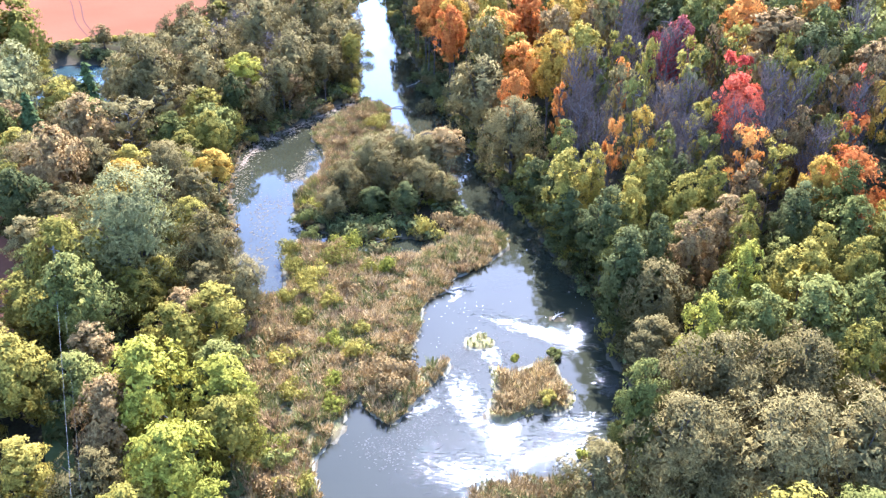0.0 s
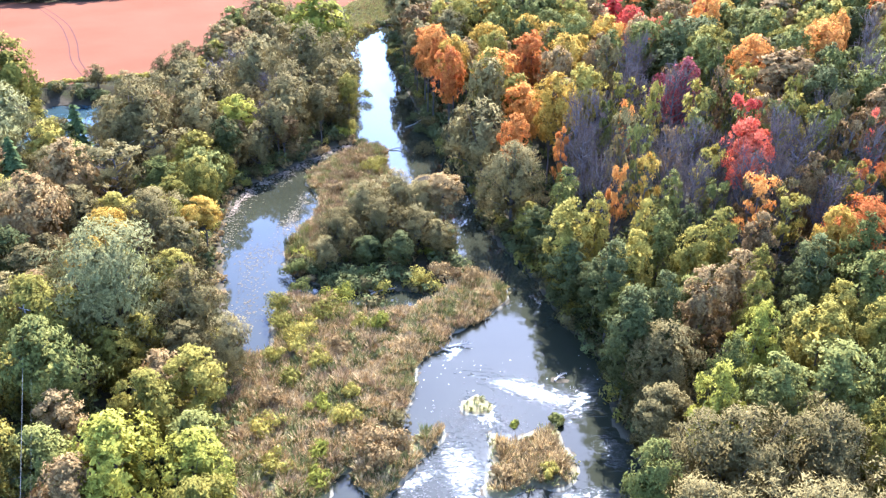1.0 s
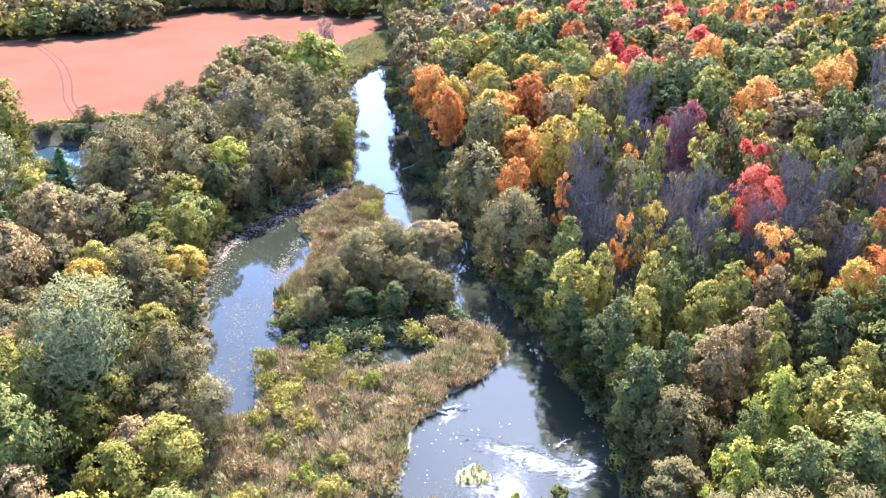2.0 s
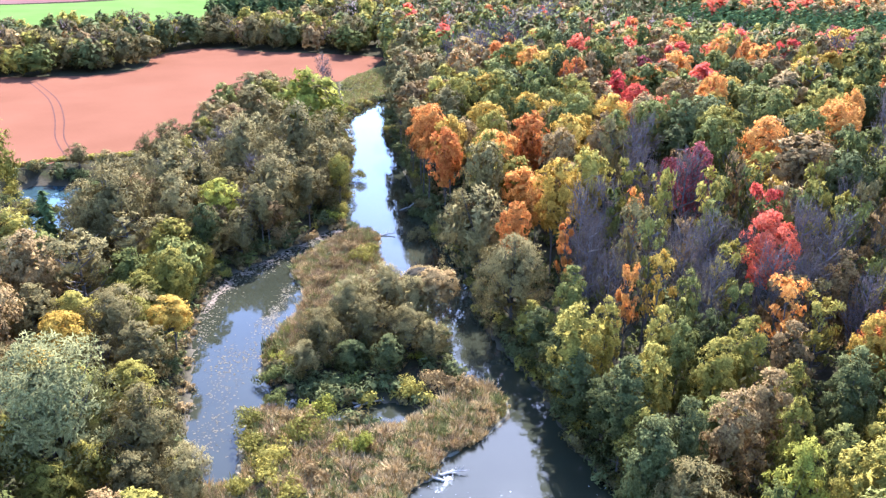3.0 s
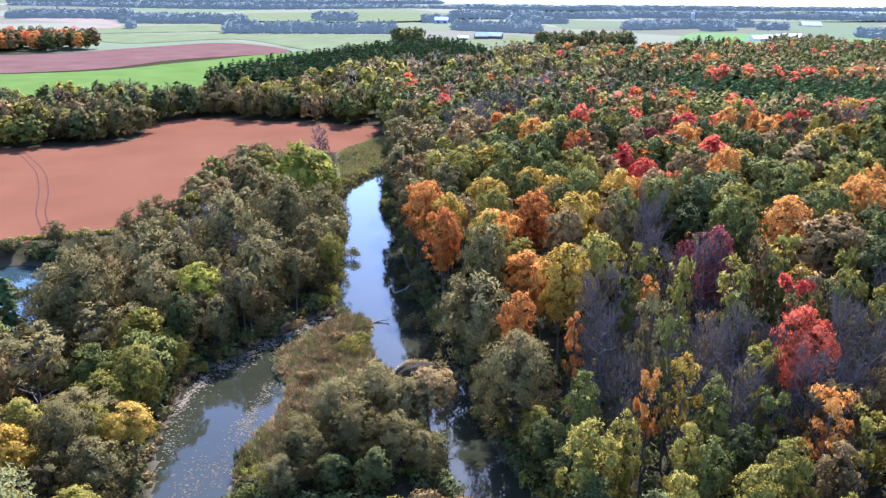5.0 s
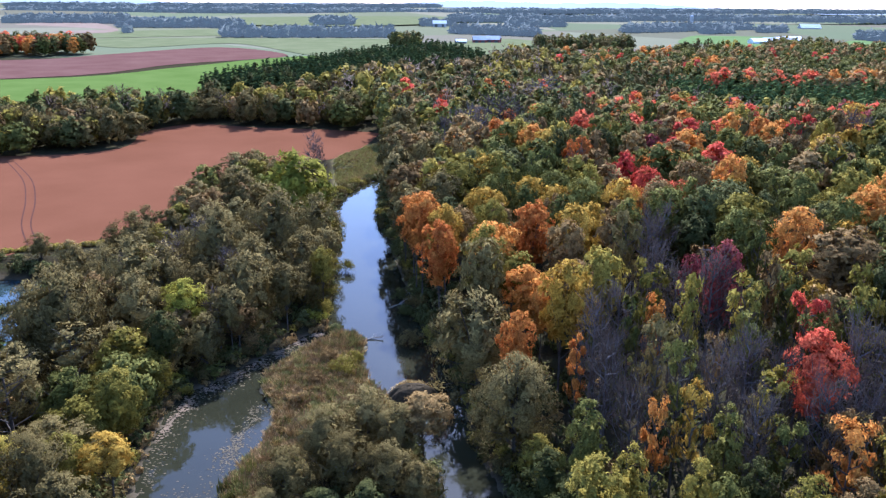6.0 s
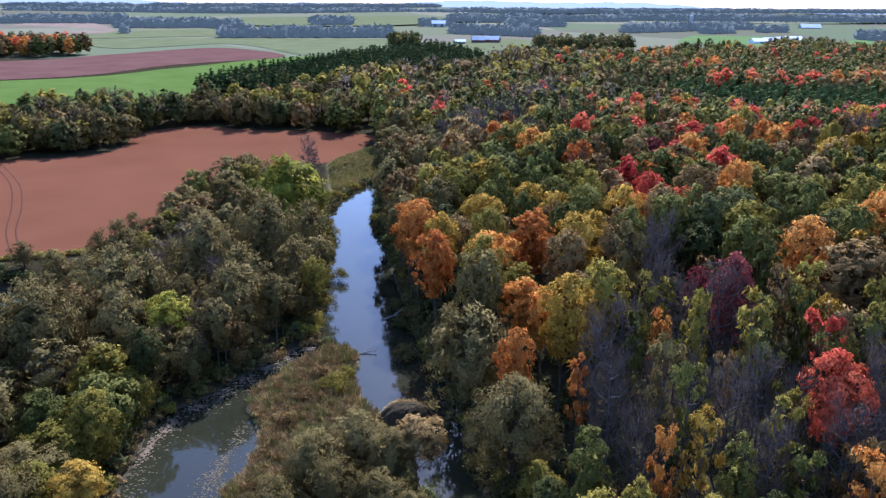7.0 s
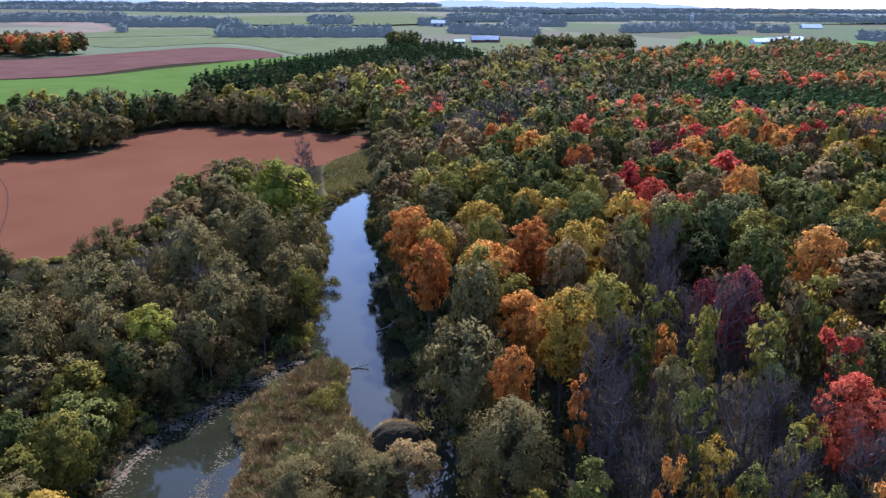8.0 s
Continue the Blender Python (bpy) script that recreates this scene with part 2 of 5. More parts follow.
POND_NORTH = [(-80, 163), (-69, 162), (-57, 151.5), (-61, 147), (-70, 150.5), (-77, 155)]
POND_SOUTH = [(-75, 146), (-66, 146.5), (-60, 140), (-62, 128), (-68, 134), (-75, 138)]
ISLET_GRASS = [(5.4, 63.8), (7.4, 62.9), (10.1, 64.3), (11.8, 65.7), (12.6, 61.6), (13.4, 59.1), (11.9, 56.6), (8.2, 56), (6, 54.7), (4.5, 56.2), (5.3, 59.8)]
ISLET_FLAT = [(2.8, 68), (4.6, 69.6), (6.2, 68.1), (5.7, 66.4), (3.3, 66.4)]
ISLET_STONE = [(12.3, 72), (13.3, 73.4), (14, 72.4), (13, 71.3)]
SOIL = [(-60, 179), (-53, 192), (-54, 215), (-49, 245), (-36, 257), (-29.5, 262), (-24, 275), (-20.5, 300), (-22, 308), (-44, 314), (-66, 316), (-90, 322), (-101, 303),
        (-98, 285), (-98, 274), (-106, 264.7), (-122, 259.8), (-165, 250), (-175, 190), (-130, 152), (-83, 166), (-76, 171.5), (-66, 174)]
SIDE_SOIL = [(-43, 56), (-42.5, 64), (-44.5, 71), (-51, 84), (-55, 89), (-62, 100), (-100, 105), (-100, 50)]
GREEN = [(-500, 270), (-175, 300), (-130, 330), (-96, 365), (-110, 508), (-92, 582), (-64, 622), (-94, 659), (-135, 614), (-168, 546), (-232, 463), (-500, 400)]
PLOUGHED = [(-500, 405), (-234, 468), (-176, 570), (-118, 655), (-194, 740), (-255, 642), (-295, 583), (-500, 500)]


def curve_round(points, closed=True, steps=5):
    """A smooth line through the given corners."""
    p = np.array(points, float)
    n = len(p)
    out = []
    for i in range(n if closed else n - 1):
        a, b, c, d = (p[(i + k) % n] if closed else p[min(max(i + k, 0), n - 1)] for k in (-1, 0, 1, 2))
        for s in np.arange(steps) / steps:
            out.append(0.5 * (2 * b + (c - a) * s + (2 * a - 5 * b + 4 * c - d) * s * s + (3 * b - a - 3 * c + d) * s ** 3))
    return np.array(out)


def signed(points, poly):
    """Distance to a closed outline, negative inside it."""
    px, py = points[:, 0], points[:, 1]
    best = np.full(len(points), 1e9)
    inside = np.zeros(len(points), bool)
    for (ax, ay), (bx, by) in zip(poly, np.roll(poly, -1, 0)):
        dx, dy = bx - ax, by - ay
        s = np.clip(((px - ax) * dx + (py - ay) * dy) / (dx * dx + dy * dy + 1e-9), 0, 1)
        best = np.minimum(best, (px - ax - s * dx) ** 2 + (py - ay - s * dy) ** 2)
        cross = (ay > py) != (by > py)
        inside ^= cross & (px < (bx - ax) * (py - ay) / (by - ay if by != ay else 1e-9) + ax)
    return np.where(inside, -1, 1) * np.sqrt(best)


WATERS = [curve_round(w) for w in (LEFT_BANK + RIGHT_BANK, LAGOON, BACKWATER, POND_NORTH, POND_SOUTH)]
ISLETS = [curve_round(w) for w in (ISLET_GRASS, ISLET_FLAT, ISLET_STONE)]


def water_distance(p):
    return np.minimum.reduce([signed(p, w) for w in WATERS])


def shore_distance(p):
    d = water_distance(p)
    for i in ISLETS:
        d = np.maximum(d, -signed(p, i))
    return d


def smooth(a, b, v):
    s = np.clip((v - a) / (b - a), 0, 1)
    return s * s * (3 - 2 * s)


def wobble(p, size):
    x, y = p[:, 0] / size, p[:, 1] / size
    return np.sin(x * 1.7 + 1.3 * np.sin(y * 1.1)) * np.cos(y * 1.9 + 0.8 * np.sin(x * 0.7))


def ground_height(p, d=None):
    d = shore_distance(p) if d is None else d
    d = d + 0.22 * wobble(p, 0.9) + 0.12 * wobble(p, 0.37)
    land = 0.04 + 0.45 * smooth(0, 2.5, d) + 2.3 * smooth(14, 50, d) + 0.08 * wobble(p, 2.3) * (1 - smooth(15, 45, d))
    bed = -0.05 - 0.9 * smooth(0, 4, -d)
    for outline, level in ((SOIL, 2.9), (SIDE_SOIL, 2.15)):
        land = land + (level - land) * (1 - smooth(3, 12, signed(p, curve_round(outline))))
    far = np.hypot(p[:, 0], p[:, 1])
    return np.where(d > 0, land, bed) + smooth(900, 1800, far) * 7 * wobble(p, 420) - smooth(1500, 3800, far) * 8


# ---- the ground, one sheet to the horizon ----
def steps(lo, hi, fine, reach_lo, reach_hi, growth=1.16):
    mid = list(np.arange(lo, hi + 1e-6, fine))
    s = fine
    while mid[-1] < reach_hi:
        s = min(s * growth, 160)
        mid.append(mid[-1] + s)
    s = fine
    while mid[0] > reach_lo:
        s = min(s * growth, 160)
        mid.insert(0, mid[0] - s)
    return np.array(mid)


def marsh_mask(p):
    """1 on the open sedge land between lagoon and river, 0 in the woods."""
    d = [signed(p, curve_round(q)) for q in (MARSH, SEDGE_TONGUE, ISLET_GRASS, ISLET_FLAT, SOUTH_BANK, FAR_MEADOW)]
    return 1 - smooth(-0.5, 1.5, np.minimum.reduce(d))


MARSH = [(-22, 77), (-18.5, 75.5), (-17.5, 79), (-18.5, 86), (-16.5, 89), (-12, 86.5), (-6, 84), (0, 87.5), (4, 92.5), (8, 93.5), (10, 89), (5, 82), (1, 77), (-1.5, 72), (-3, 66), (-6, 63),
         (1, 65), (1, 62), (-4, 54), (-8, 57), (-10, 50), (-9, 44), (-12, 40), (-17, 46), (-18.5, 55), (-19.5, 62), (-21.5, 69)]
SEDGE_TONGUE = [(-19.5, 97), (-20, 104), (-18, 111), (-18, 118), (-20.5, 123), (-21, 128), (-19, 133.5), (-15, 140), (-11, 142), (-8.5, 139), (-8.2, 133), (-6.6, 127), (-3.6, 119.5), (-5, 112), (-11, 105), (-15, 98)]
SOUTH_BANK = [(1, 40), (3, 46.5), (6, 48.5), (11, 49), (15, 49), (14, 45), (10, 40)]
FAR_MEADOW = [(-20, 246), (-25, 236), (-28, 250), (-29, 262), (-22, 280), (-17, 285), (-14, 262)]

xs, ys = steps(-42, 24, 0.5, -3600, 3600), steps(40, 150, 0.5, -800, 3650)
ys = np.concatenate([ys[ys < 150], np.arange(150, 330, 2.5), ys[ys > 331]])
gx, gy = np.meshgrid(xs, ys)
gp = np.stack([gx.ravel(), gy.ravel()], 1)
gd = shore_distance(gp)
verts = np.column_stack([gp, ground_height(gp, gd)])
nx, ny = len(xs), len(ys)
idx = np.arange(nx * ny).reshape(ny, nx)
faces = np.stack([idx[:-1, :-1], idx[:-1, 1:], idx[1:, 1:], idx[1:, :-1]], -1).reshape(-1, 4)
gm = bpy.data.meshes.new("ground")
gm.from_pydata(verts.tolist(), [], faces.tolist())
gm.attributes.new("shore", "FLOAT", "POINT").data.foreach_set("value", np.clip(gd, -3, 20).astype(np.float32))
gm.attributes.new("marsh", "FLOAT", "POINT").data.foreach_set("value", marsh_mask(gp).astype(np.float32))
gm.shade_smooth()
gm.materials.append(ground_material())
ground = tagged(new("ground", gm), "leaf-littered river valley floor with muddy banks and far farmland", "ground", kind="structure")


def sheet(name, outline, z, mat, label, category, closed=True):
    """A flat piece of water or field with a smooth outline."""
    line = curve_round(outline) if closed else np.array(outline, float)
    me = bpy.data.meshes.new(name)
    me.from_pydata([(x, y, z) for x, y in line], [], [tuple(range(len(line)))])
    me.materials.append(mat)
    return tagged(new(name, me), label, category, kind="structure")


RIVER_WATER = water_material("river_water", (0.017, 0.017, 0.009), True)
STILL_WATER = water_material("still_water", (0.02, 0.032, 0.032), False)
sheet("river_water", [(-32, 30), (24, 30), (24, 110), (8, 150), (-6, 252), (-30, 252), (-36, 120)], 0.0, RIVER_WATER, "shallow river water with sunlit riffles and calm pools", "water", False)
sheet("pond_water", [(-84, 124), (-52, 124), (-52, 168), (-84, 168)], 0.3, STILL_WATER, "still blue pond water behind the willows", "water", False)


def field_material(name, a, b, rows, way=0.6):
    m, t, bsdf = material(name)
    mp = t.nodes.new("ShaderNodeMapping")
    mp.inputs["Rotation"].default_value = (0, 0, way)
    t.links.new(t.nodes.new("ShaderNodeNewGeometry").outputs["Position"], mp.inputs["Vector"])
    wave = node(t, "TexWave", Scale=rows, Distortion=1.5, Detail=2.0)
    t.links.new(mp.outputs[0], wave.inputs["Vector"])
    f = maths(t, "ADD", maths(t, "MULTIPLY", wave.outputs["Fac"], 0.1), maths(t, "MULTIPLY", noise_at(t, 0.05, 6.0), 0.9))
    t.links.new(ramp(t, f, (0.3, a), (0.7, b)), bsdf.inputs["Base Color"])
    bsdf.inputs["Roughness"].default_value = 0.95
    bsdf.inputs["Specular IOR Level"].default_value = 0.0
    bump(t, bsdf, noise_at(t, 1.5, 4.0), 0.4, 0.1)
    return m


RED_SOIL = field_material("red_soil", (0.13, 0.053, 0.026), (0.158, 0.065, 0.033), 0.3)
sheet("soil_field", SOIL, 2.95, RED_SOIL, "bare reddish-brown tilled field with wheel tracks", "field")
sheet("stubble_field", SIDE_SOIL, 2.2, RED_SOIL, "reddish field with dry standing stalk rows", "field")
sheet("green_field", GREEN, 3.0, field_material("young_crop", (0.08, 0.12, 0.024), (0.105, 0.145, 0.034), 0.1), "bright green field of young crop", "field")
PASTURE = field_material("pasture", (0.11, 0.122, 0.054), (0.15, 0.155, 0.074), 0.05)
STUBBLE = field_material("stubble", (0.18, 0.13, 0.09), (0.25, 0.19, 0.14), 0.05)
CROP = field_material("green_crop", (0.1, 0.15, 0.05), (0.14, 0.19, 0.07), 0.05)
PASTURE_LABEL, STUBBLE_LABEL, CROP_LABEL = "pale green pasture on the plain", "tan stubble field on the plain", "bright green field round the greenhouses"
FAR_FIELDS = [(PASTURE, PASTURE_LABEL, [(-350, 831), (-207, 883), (-49, 896), (-46, 768), (-65, 625), (-112, 676), (-198, 795), (-272, 715)]),
              (PASTURE, PASTURE_LABEL, [(-353, 1029), (-129, 1178), (-58, 1061), (-58, 952), (-221, 938), (-358, 850), (-390, 922)]),
              (STUBBLE, STUBBLE_LABEL, [(-590, 1199), (-538, 1264), (-397, 1030), (-400, 935), (-540, 1057)]),
              (PASTURE, PASTURE_LABEL, [(-374, 1568), (-29, 1797), (-38, 1336), (-300, 1228)]),
              (PASTURE, PASTURE_LABEL, [(-6, 817), (74, 934), (121, 824), (136, 786), (53, 660), (5, 686)]),
              (STUBBLE, STUBBLE_LABEL, [(52, 642), (134, 770), (193, 780), (227, 723), (230, 663), (138, 644)]),
              (CROP, CROP_LABEL, [(252, 897), (322, 1067), (425, 1153), (435, 1014), (304, 735), (270, 750), (280, 873)]),
              (CROP, CROP_LABEL, [(470, 974), (500, 947), (411, 733), (326, 719)]),
              (STUBBLE, STUBBLE_LABEL, [(-862, 1629), (-1046, 2134), (-657, 2233), (-579, 1772)])]
for i, (mat, text, outline) in enumerate(FAR_FIELDS):
    sheet("far_field", outline, 3.1 + 0.06 * i, mat, text, "field")
sheet("ploughed_field", PLOUGHED, 3.0, field_material("ploughed_soil", (0.105, 0.052, 0.04), (0.14, 0.076, 0.058), 0.1), "dark brown ploughed field", "field")


# ---- ridges on the horizon, their haze painted as an even glow ----
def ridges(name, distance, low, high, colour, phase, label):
    """A long low line of hills, so far off that it only closes the horizon. Emission colour stands in for haze."""
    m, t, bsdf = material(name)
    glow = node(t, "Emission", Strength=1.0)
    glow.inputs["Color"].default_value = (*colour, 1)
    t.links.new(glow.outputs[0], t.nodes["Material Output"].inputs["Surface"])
    n = 240
    V = []
    for i in range(n):
        an = radians(-48 + 96 * i / (n - 1))
        h = low + (high - low) * (0.5 + 0.3 * math.sin(an * 9 + phase) + 0.12 * math.sin(an * 31 + 2 * phase) + 0.05 * math.sin(an * 140) + 0.03 * math.sin(an * 260 + phase))
        x, y = math.sin(an) * distance, math.cos(an) * distance
        V += [(x, y, -30), (x, y, h)]
    me = bpy.data.meshes.new(name)
    me.from_pydata(V, [], [(2 * i, 2 * i + 2, 2 * i + 3, 2 * i + 1) for i in range(n - 1)])
    me.materials.append(m)
    tagged(new(name, me), label, "hills", kind="structure")


ridges("backdrop", 3600, -4, 30, (0.3, 0.345, 0.4), 0.4, "wooded horizon ridges with pale blue haze painted as a glow")


# ---- meshes of plants ----
def tube(V, F, path, radii, sides=6):
    """Adds a tapering limb along a path."""
    path = np.array(path, float)
    base = len(V)
    for i, (p, r) in enumerate(zip(path, radii)):
        way = path[min(i + 1, len(path) - 1)] - path[max(i - 1, 0)]
        way = way / (np.linalg.norm(way) + 1e-9)
        u = np.cross(way, (0.3, 0.9, 0.1))
        u /= np.linalg.norm(u) + 1e-9
        w = np.cross(way, u)
        for k in range(sides):
            an = 2 * math.pi * k / sides
            V.append(tuple(p + r * (math.cos(an) * u + math.sin(an) * w)))
    for i in range(len(path) - 1):
        for k in range(sides):
            a, b = base + i * sides + k, base + i * sides + (k + 1) % sides
            F.append((a, b, b + sides, a + sides))
    F.append(tuple(base + (len(path) - 1) * sides + k for k in range(sides)))


def mesh_of(name, V, F, soft=None):
    me = bpy.data.meshes.new(name)
    me.from_pydata(V.tolist() if isinstance(V, np.ndarray) else V, [], F.tolist() if isinstance(F, np.ndarray) else F)
    if soft is not None:
        me.normals_split_custom_set_from_vertices(soft.tolist())
    return me


def facing(q, N):
    """Turns four-cornered leaves so that their faces look the way of the normals."""
    q = q.reshape(-1, 4, 3)
    back = (np.cross(q[:, 1] - q[:, 0], q[:, 2] - q[:, 0]) * N[::4]).sum(1) < 0
    q[back] = q[back][:, ::-1]
    return q.reshape(-1, 3)


def unit(v):
    return v / (np.linalg.norm(v, axis=-1, keepdims=True) + 1e-9)


def leaves(rng, centres, radii, count, size, squash=0.8, droop=0.0, narrow=0.6, up=0.4, hearts=None):
    """Pointed leaf sprays round a set of clumps. hearts: the middle of the bough that each clump sits on."""
    w = radii ** 2
    k = rng.choice(len(centres), count, p=w / w.sum())
    d = unit(rng.normal(size=(count, 3)) + (0, 0, up))
    pos = centres[k] + d * (radii[k] * (0.35 + 0.85 * rng.random(count) ** 0.7))[:, None] * (1, 1, squash)
    if hearts is None:
        whole = bough = d
    else:
        middle = centres.mean(0) - (0, 0, 0.6)
        whole = unit((pos - middle) / (centres.std(0) + 0.3))
        bough = unit(pos - hearts[k])
    nrm = unit(0.35 * bough + 0.65 * whole + 0.3 * rng.normal(size=(count, 3)))
    ref = rng.normal(size=(count, 3)) * (1 - droop) + (bough + (0, 0, 0.5)) * droop * 1.6
    u = unit(ref - nrm * (ref * nrm).sum(1, keepdims=True))
    v = np.cross(nrm, u)
    s = size * (0.55 + 0.9 * rng.random(count))[:, None]
    tri = np.stack([pos - u * s * 0.55 + v * s * narrow * 0.45, pos - u * s * 0.35 - v * s * narrow * 0.55, pos + u * s * 0.75 + nrm * s * 0.1], 1)
    soft = np.repeat(unit(0.34 * bough + 0.8 * whole + 0.2 * rng.normal(size=(count, 3))), 3, 0)
    flip = (np.cross(tri[:, 1] - tri[:, 0], tri[:, 2] - tri[:, 0]) * soft[::3]).sum(1) < 0
    tri[flip] = tri[flip][:, ::-1]
    return tri.reshape(-1, 3), np.arange(count * 3).reshape(-1, 3), soft


# crown forms, for a tree 10 high: widest radius, foot and top of the crown, where it is widest, fullness of shoulder, boughs
CROWNS = {"willow": (4.0, 0.7, 9.8, 0.3, 0.6, 30), "round": (4.0, 1.0, 9.9, 0.42, 0.7, 26), "tall": (4.0, 1.5, 10.0, 0.46, 0.85, 26), "slim": (2.5, 1.2, 10.0, 0.48, 0.9, 24), "crest": (2.5, 4.9, 10.0, 0.42, 0.75, 22)}


def crown_clumps(rng, form, n):
    """Clumps of a crown 10 high: their centres, radii and the boughs they sit on, spread over an uneven dome."""
    reach, foot, top, widest, fullness, boughs = CROWNS[form]
    rise = (np.arange(boughs) + rng.uniform(0.2, 0.8, boughs)) / boughs
    an = np.arange(boughs) * 2.4 + rng.uniform(-0.45, 0.45, boughs)
    lopsided = 1 + 0.16 * np.cos(an - rng.uniform(0, 6.28))
    bell = np.where(rise < widest, rise / widest, (1 - rise) / (1 - widest))
    out = reach * np.sin(0.5 * math.pi * np.clip(np.where(rise < widest, 0.55, 0.3) + np.where(rise < widest, 0.45, 0.7) * bell, 0, 1)) ** fullness * lopsided
    big = reach * rng.uniform(0.26, 0.38, boughs)
    out = np.where(rise > 0.9, 0.3, np.maximum(out - big, 0.15 * reach)) * rng.uniform(0.82, 1.1, boughs)
    heart = np.column_stack([np.cos(an) * out, np.sin(an) * out, foot + big * 0.7 + (top - foot - 1.55 * big) * rise])
    k = rng.choice(boughs, n, p=big ** 2 / (big ** 2).sum())
    away = unit(np.column_stack([heart[:, :2], 0.4 * (heart[:, 2] - 4.0)]))
    d = unit(rng.normal(size=(n, 3)) + (0, 0, 0.45) + 0.6 * away[k])
    centres = heart[k] + d * (big[k] * rng.uniform(0.7, 1.0, n))[:, None] * (1, 1, 0.92)
    return centres, reach / 4 * rng.uniform(0.3, 0.62, n) * (240 / max(n, 120)) ** 0.3, heart[k]


def broad_tree(rng, form, count, size, clumps):
    """Trunk with limbs, and crown, 10 high and 4 in radius."""
    centres, radii, hearts = crown_clumps(rng, form, clumps)
    V, F = [], []
    top = 5.2 if form == "willow" else 7.4
    lean = rng.normal(size=2) * 0.25
    spine = [np.array((lean[0] * s * s, lean[1] * s * s, top * s - (0.4 if s == 0 else 0))) for s in (0, 0.15, 0.45, 0.75, 1)]
    girth = 0.5 if form in ("slim", "crest") else 1.0
    tube(V, F, spine, [girth * g for g in (0.26, 0.19, 0.15, 0.11, 0.04)], 7)
    for i in range((22 if form == "willow" else 13) if clumps > 200 else 5):
        c = centres[(i * 5) % clumps]
        s = np.clip(c[2] / 10 * rng.uniform(0.5, 0.9), 0.16, 0.9)
        start = np.array((lean[0] * s * s, lean[1] * s * s, top * s))
        bend = (start + c) / 2 + (0, 0, 0.3) + rng.normal(size=3) * 0.15
        tip = c + (c - bend) * 0.16
        tube(V, F, [start, bend, tip], [girth * g for g in (0.06, 0.04, 0.012)], 5)
    willow = form == "willow"
    LV, LF, N = leaves(rng, centres, radii, int(count * 1.3) if willow else count, size * {"willow": 0.92, "slim": 0.64, "crest": 0.64}.get(form, 1), 0.9, 0.55 if willow else 0.15, 0.44 if willow else 0.8, 0.4, hearts)
    # the dense heart of the crown, which lets little light through
    core = np.column_stack([centres[:, :2] * 0.5, centres[:, 2] * 0.72 + 0.8])
    CV, CF, CN = leaves(rng, core, radii, max(count // 8, 8), size * (1.3 if form in ("slim", "crest") else 1.9), 0.9, 0.1, 0.9, 0.3, hearts * (0.3, 0.3, 0.8))
    LV, LF, N = np.concatenate([LV, CV]), np.concatenate([LF, CF + len(LV)]), np.concatenate([N, CN])
    return mesh_of("trunk", V, F), mesh_of("crown", LV, LF, N), N


def bare_tree(rng, twigs, size, leafy=0):
    """Trunk with rising limbs, and a crown of fine twigs with a few dry leaves."""
    V, F = [], []
    lean = rng.normal(size=2) * 0.3
    spine = [np.array((lean[0] * s, lean[1] * s, 9.6 * s - (0.4 if s == 0 else 0))) for s in (0, 0.2, 0.5, 0.8, 1)]
    tube(V, F, spine, (0.2, 0.16, 0.11, 0.06, 0.02), 6)
    tips = []
    for i in range(16):
        s = 0.28 + 0.66 * (i / 16)
        an = i * 2.4 + rng.uniform(-0.4, 0.4)
        out = (2.6 - 1.7 * abs(s - 0.5) * 1.3) * rng.uniform(0.6, 1.05)
        start = np.array((lean[0] * s, lean[1] * s, 9.6 * s))
        end = start + (math.cos(an) * out, math.sin(an) * out, rng.uniform(1.2, 2.6) * (1.2 - s * 0.6))
        mid = (start + end) / 2 + (math.cos(an) * 0.3, math.sin(an) * 0.3, -0.15)
        tube(V, F, [start, mid, end], (0.07, 0.045, 0.015), 4)
        for k in range(5):
            f = rng.uniform(0.35, 1)
            p = start + (end - start) * f
            tips.append((p, end - start))
            if k < (5 if twigs > 500 or leafy > 1500 else 2):
                tube(V, F, [p, p + rng.normal(size=3) * 0.45 + (math.cos(an) * 0.4, math.sin(an) * 0.4, 0.9)], (0.03, 0.008), 3)
    pts = np.array([p for p, _ in tips])
    if leafy:
        high = pts[pts[:, 2] > 4.6]
        high = high[rng.random(len(high)) < 0.5]
        LV, LF, N = leaves(rng, high + (0, 0, 0.3), rng.uniform(0.35, 0.75, len(high)), leafy, 15 * size, 0.62, 0.1, 0.66, 0.4, np.tile(high.mean(0), (len(high), 1)))
        return mesh_of("trunk", V, F), mesh_of("crown", LV, LF, N), N
    k = rng.integers(0, len(pts), twigs)
    a = pts[k] + rng.normal(size=(twigs, 3)) * 0.35
    way = unit(rng.normal(size=(twigs, 3)) * 0.6 + unit(np.column_stack([a[:, 0], a[:, 1], np.full(twigs, 2.2)])))
    length = rng.uniform(0.5, 1.3, twigs)[:, None]
    side = unit(np.cross(way, rng.normal(size=(twigs, 3)))) * size
    q = np.stack([a - side, a + side, a + way * length + side * 0.3, a + way * length - side * 0.3], 1).reshape(-1, 3)
    N = np.repeat(unit(q.reshape(-1, 4, 3).mean(1) - (0, 0, 3.0)), 4, 0)
    q = facing(q, N)
    return mesh_of("trunk", V, F), mesh_of("crown", q, np.arange(twigs * 4).reshape(-1, 4)), N


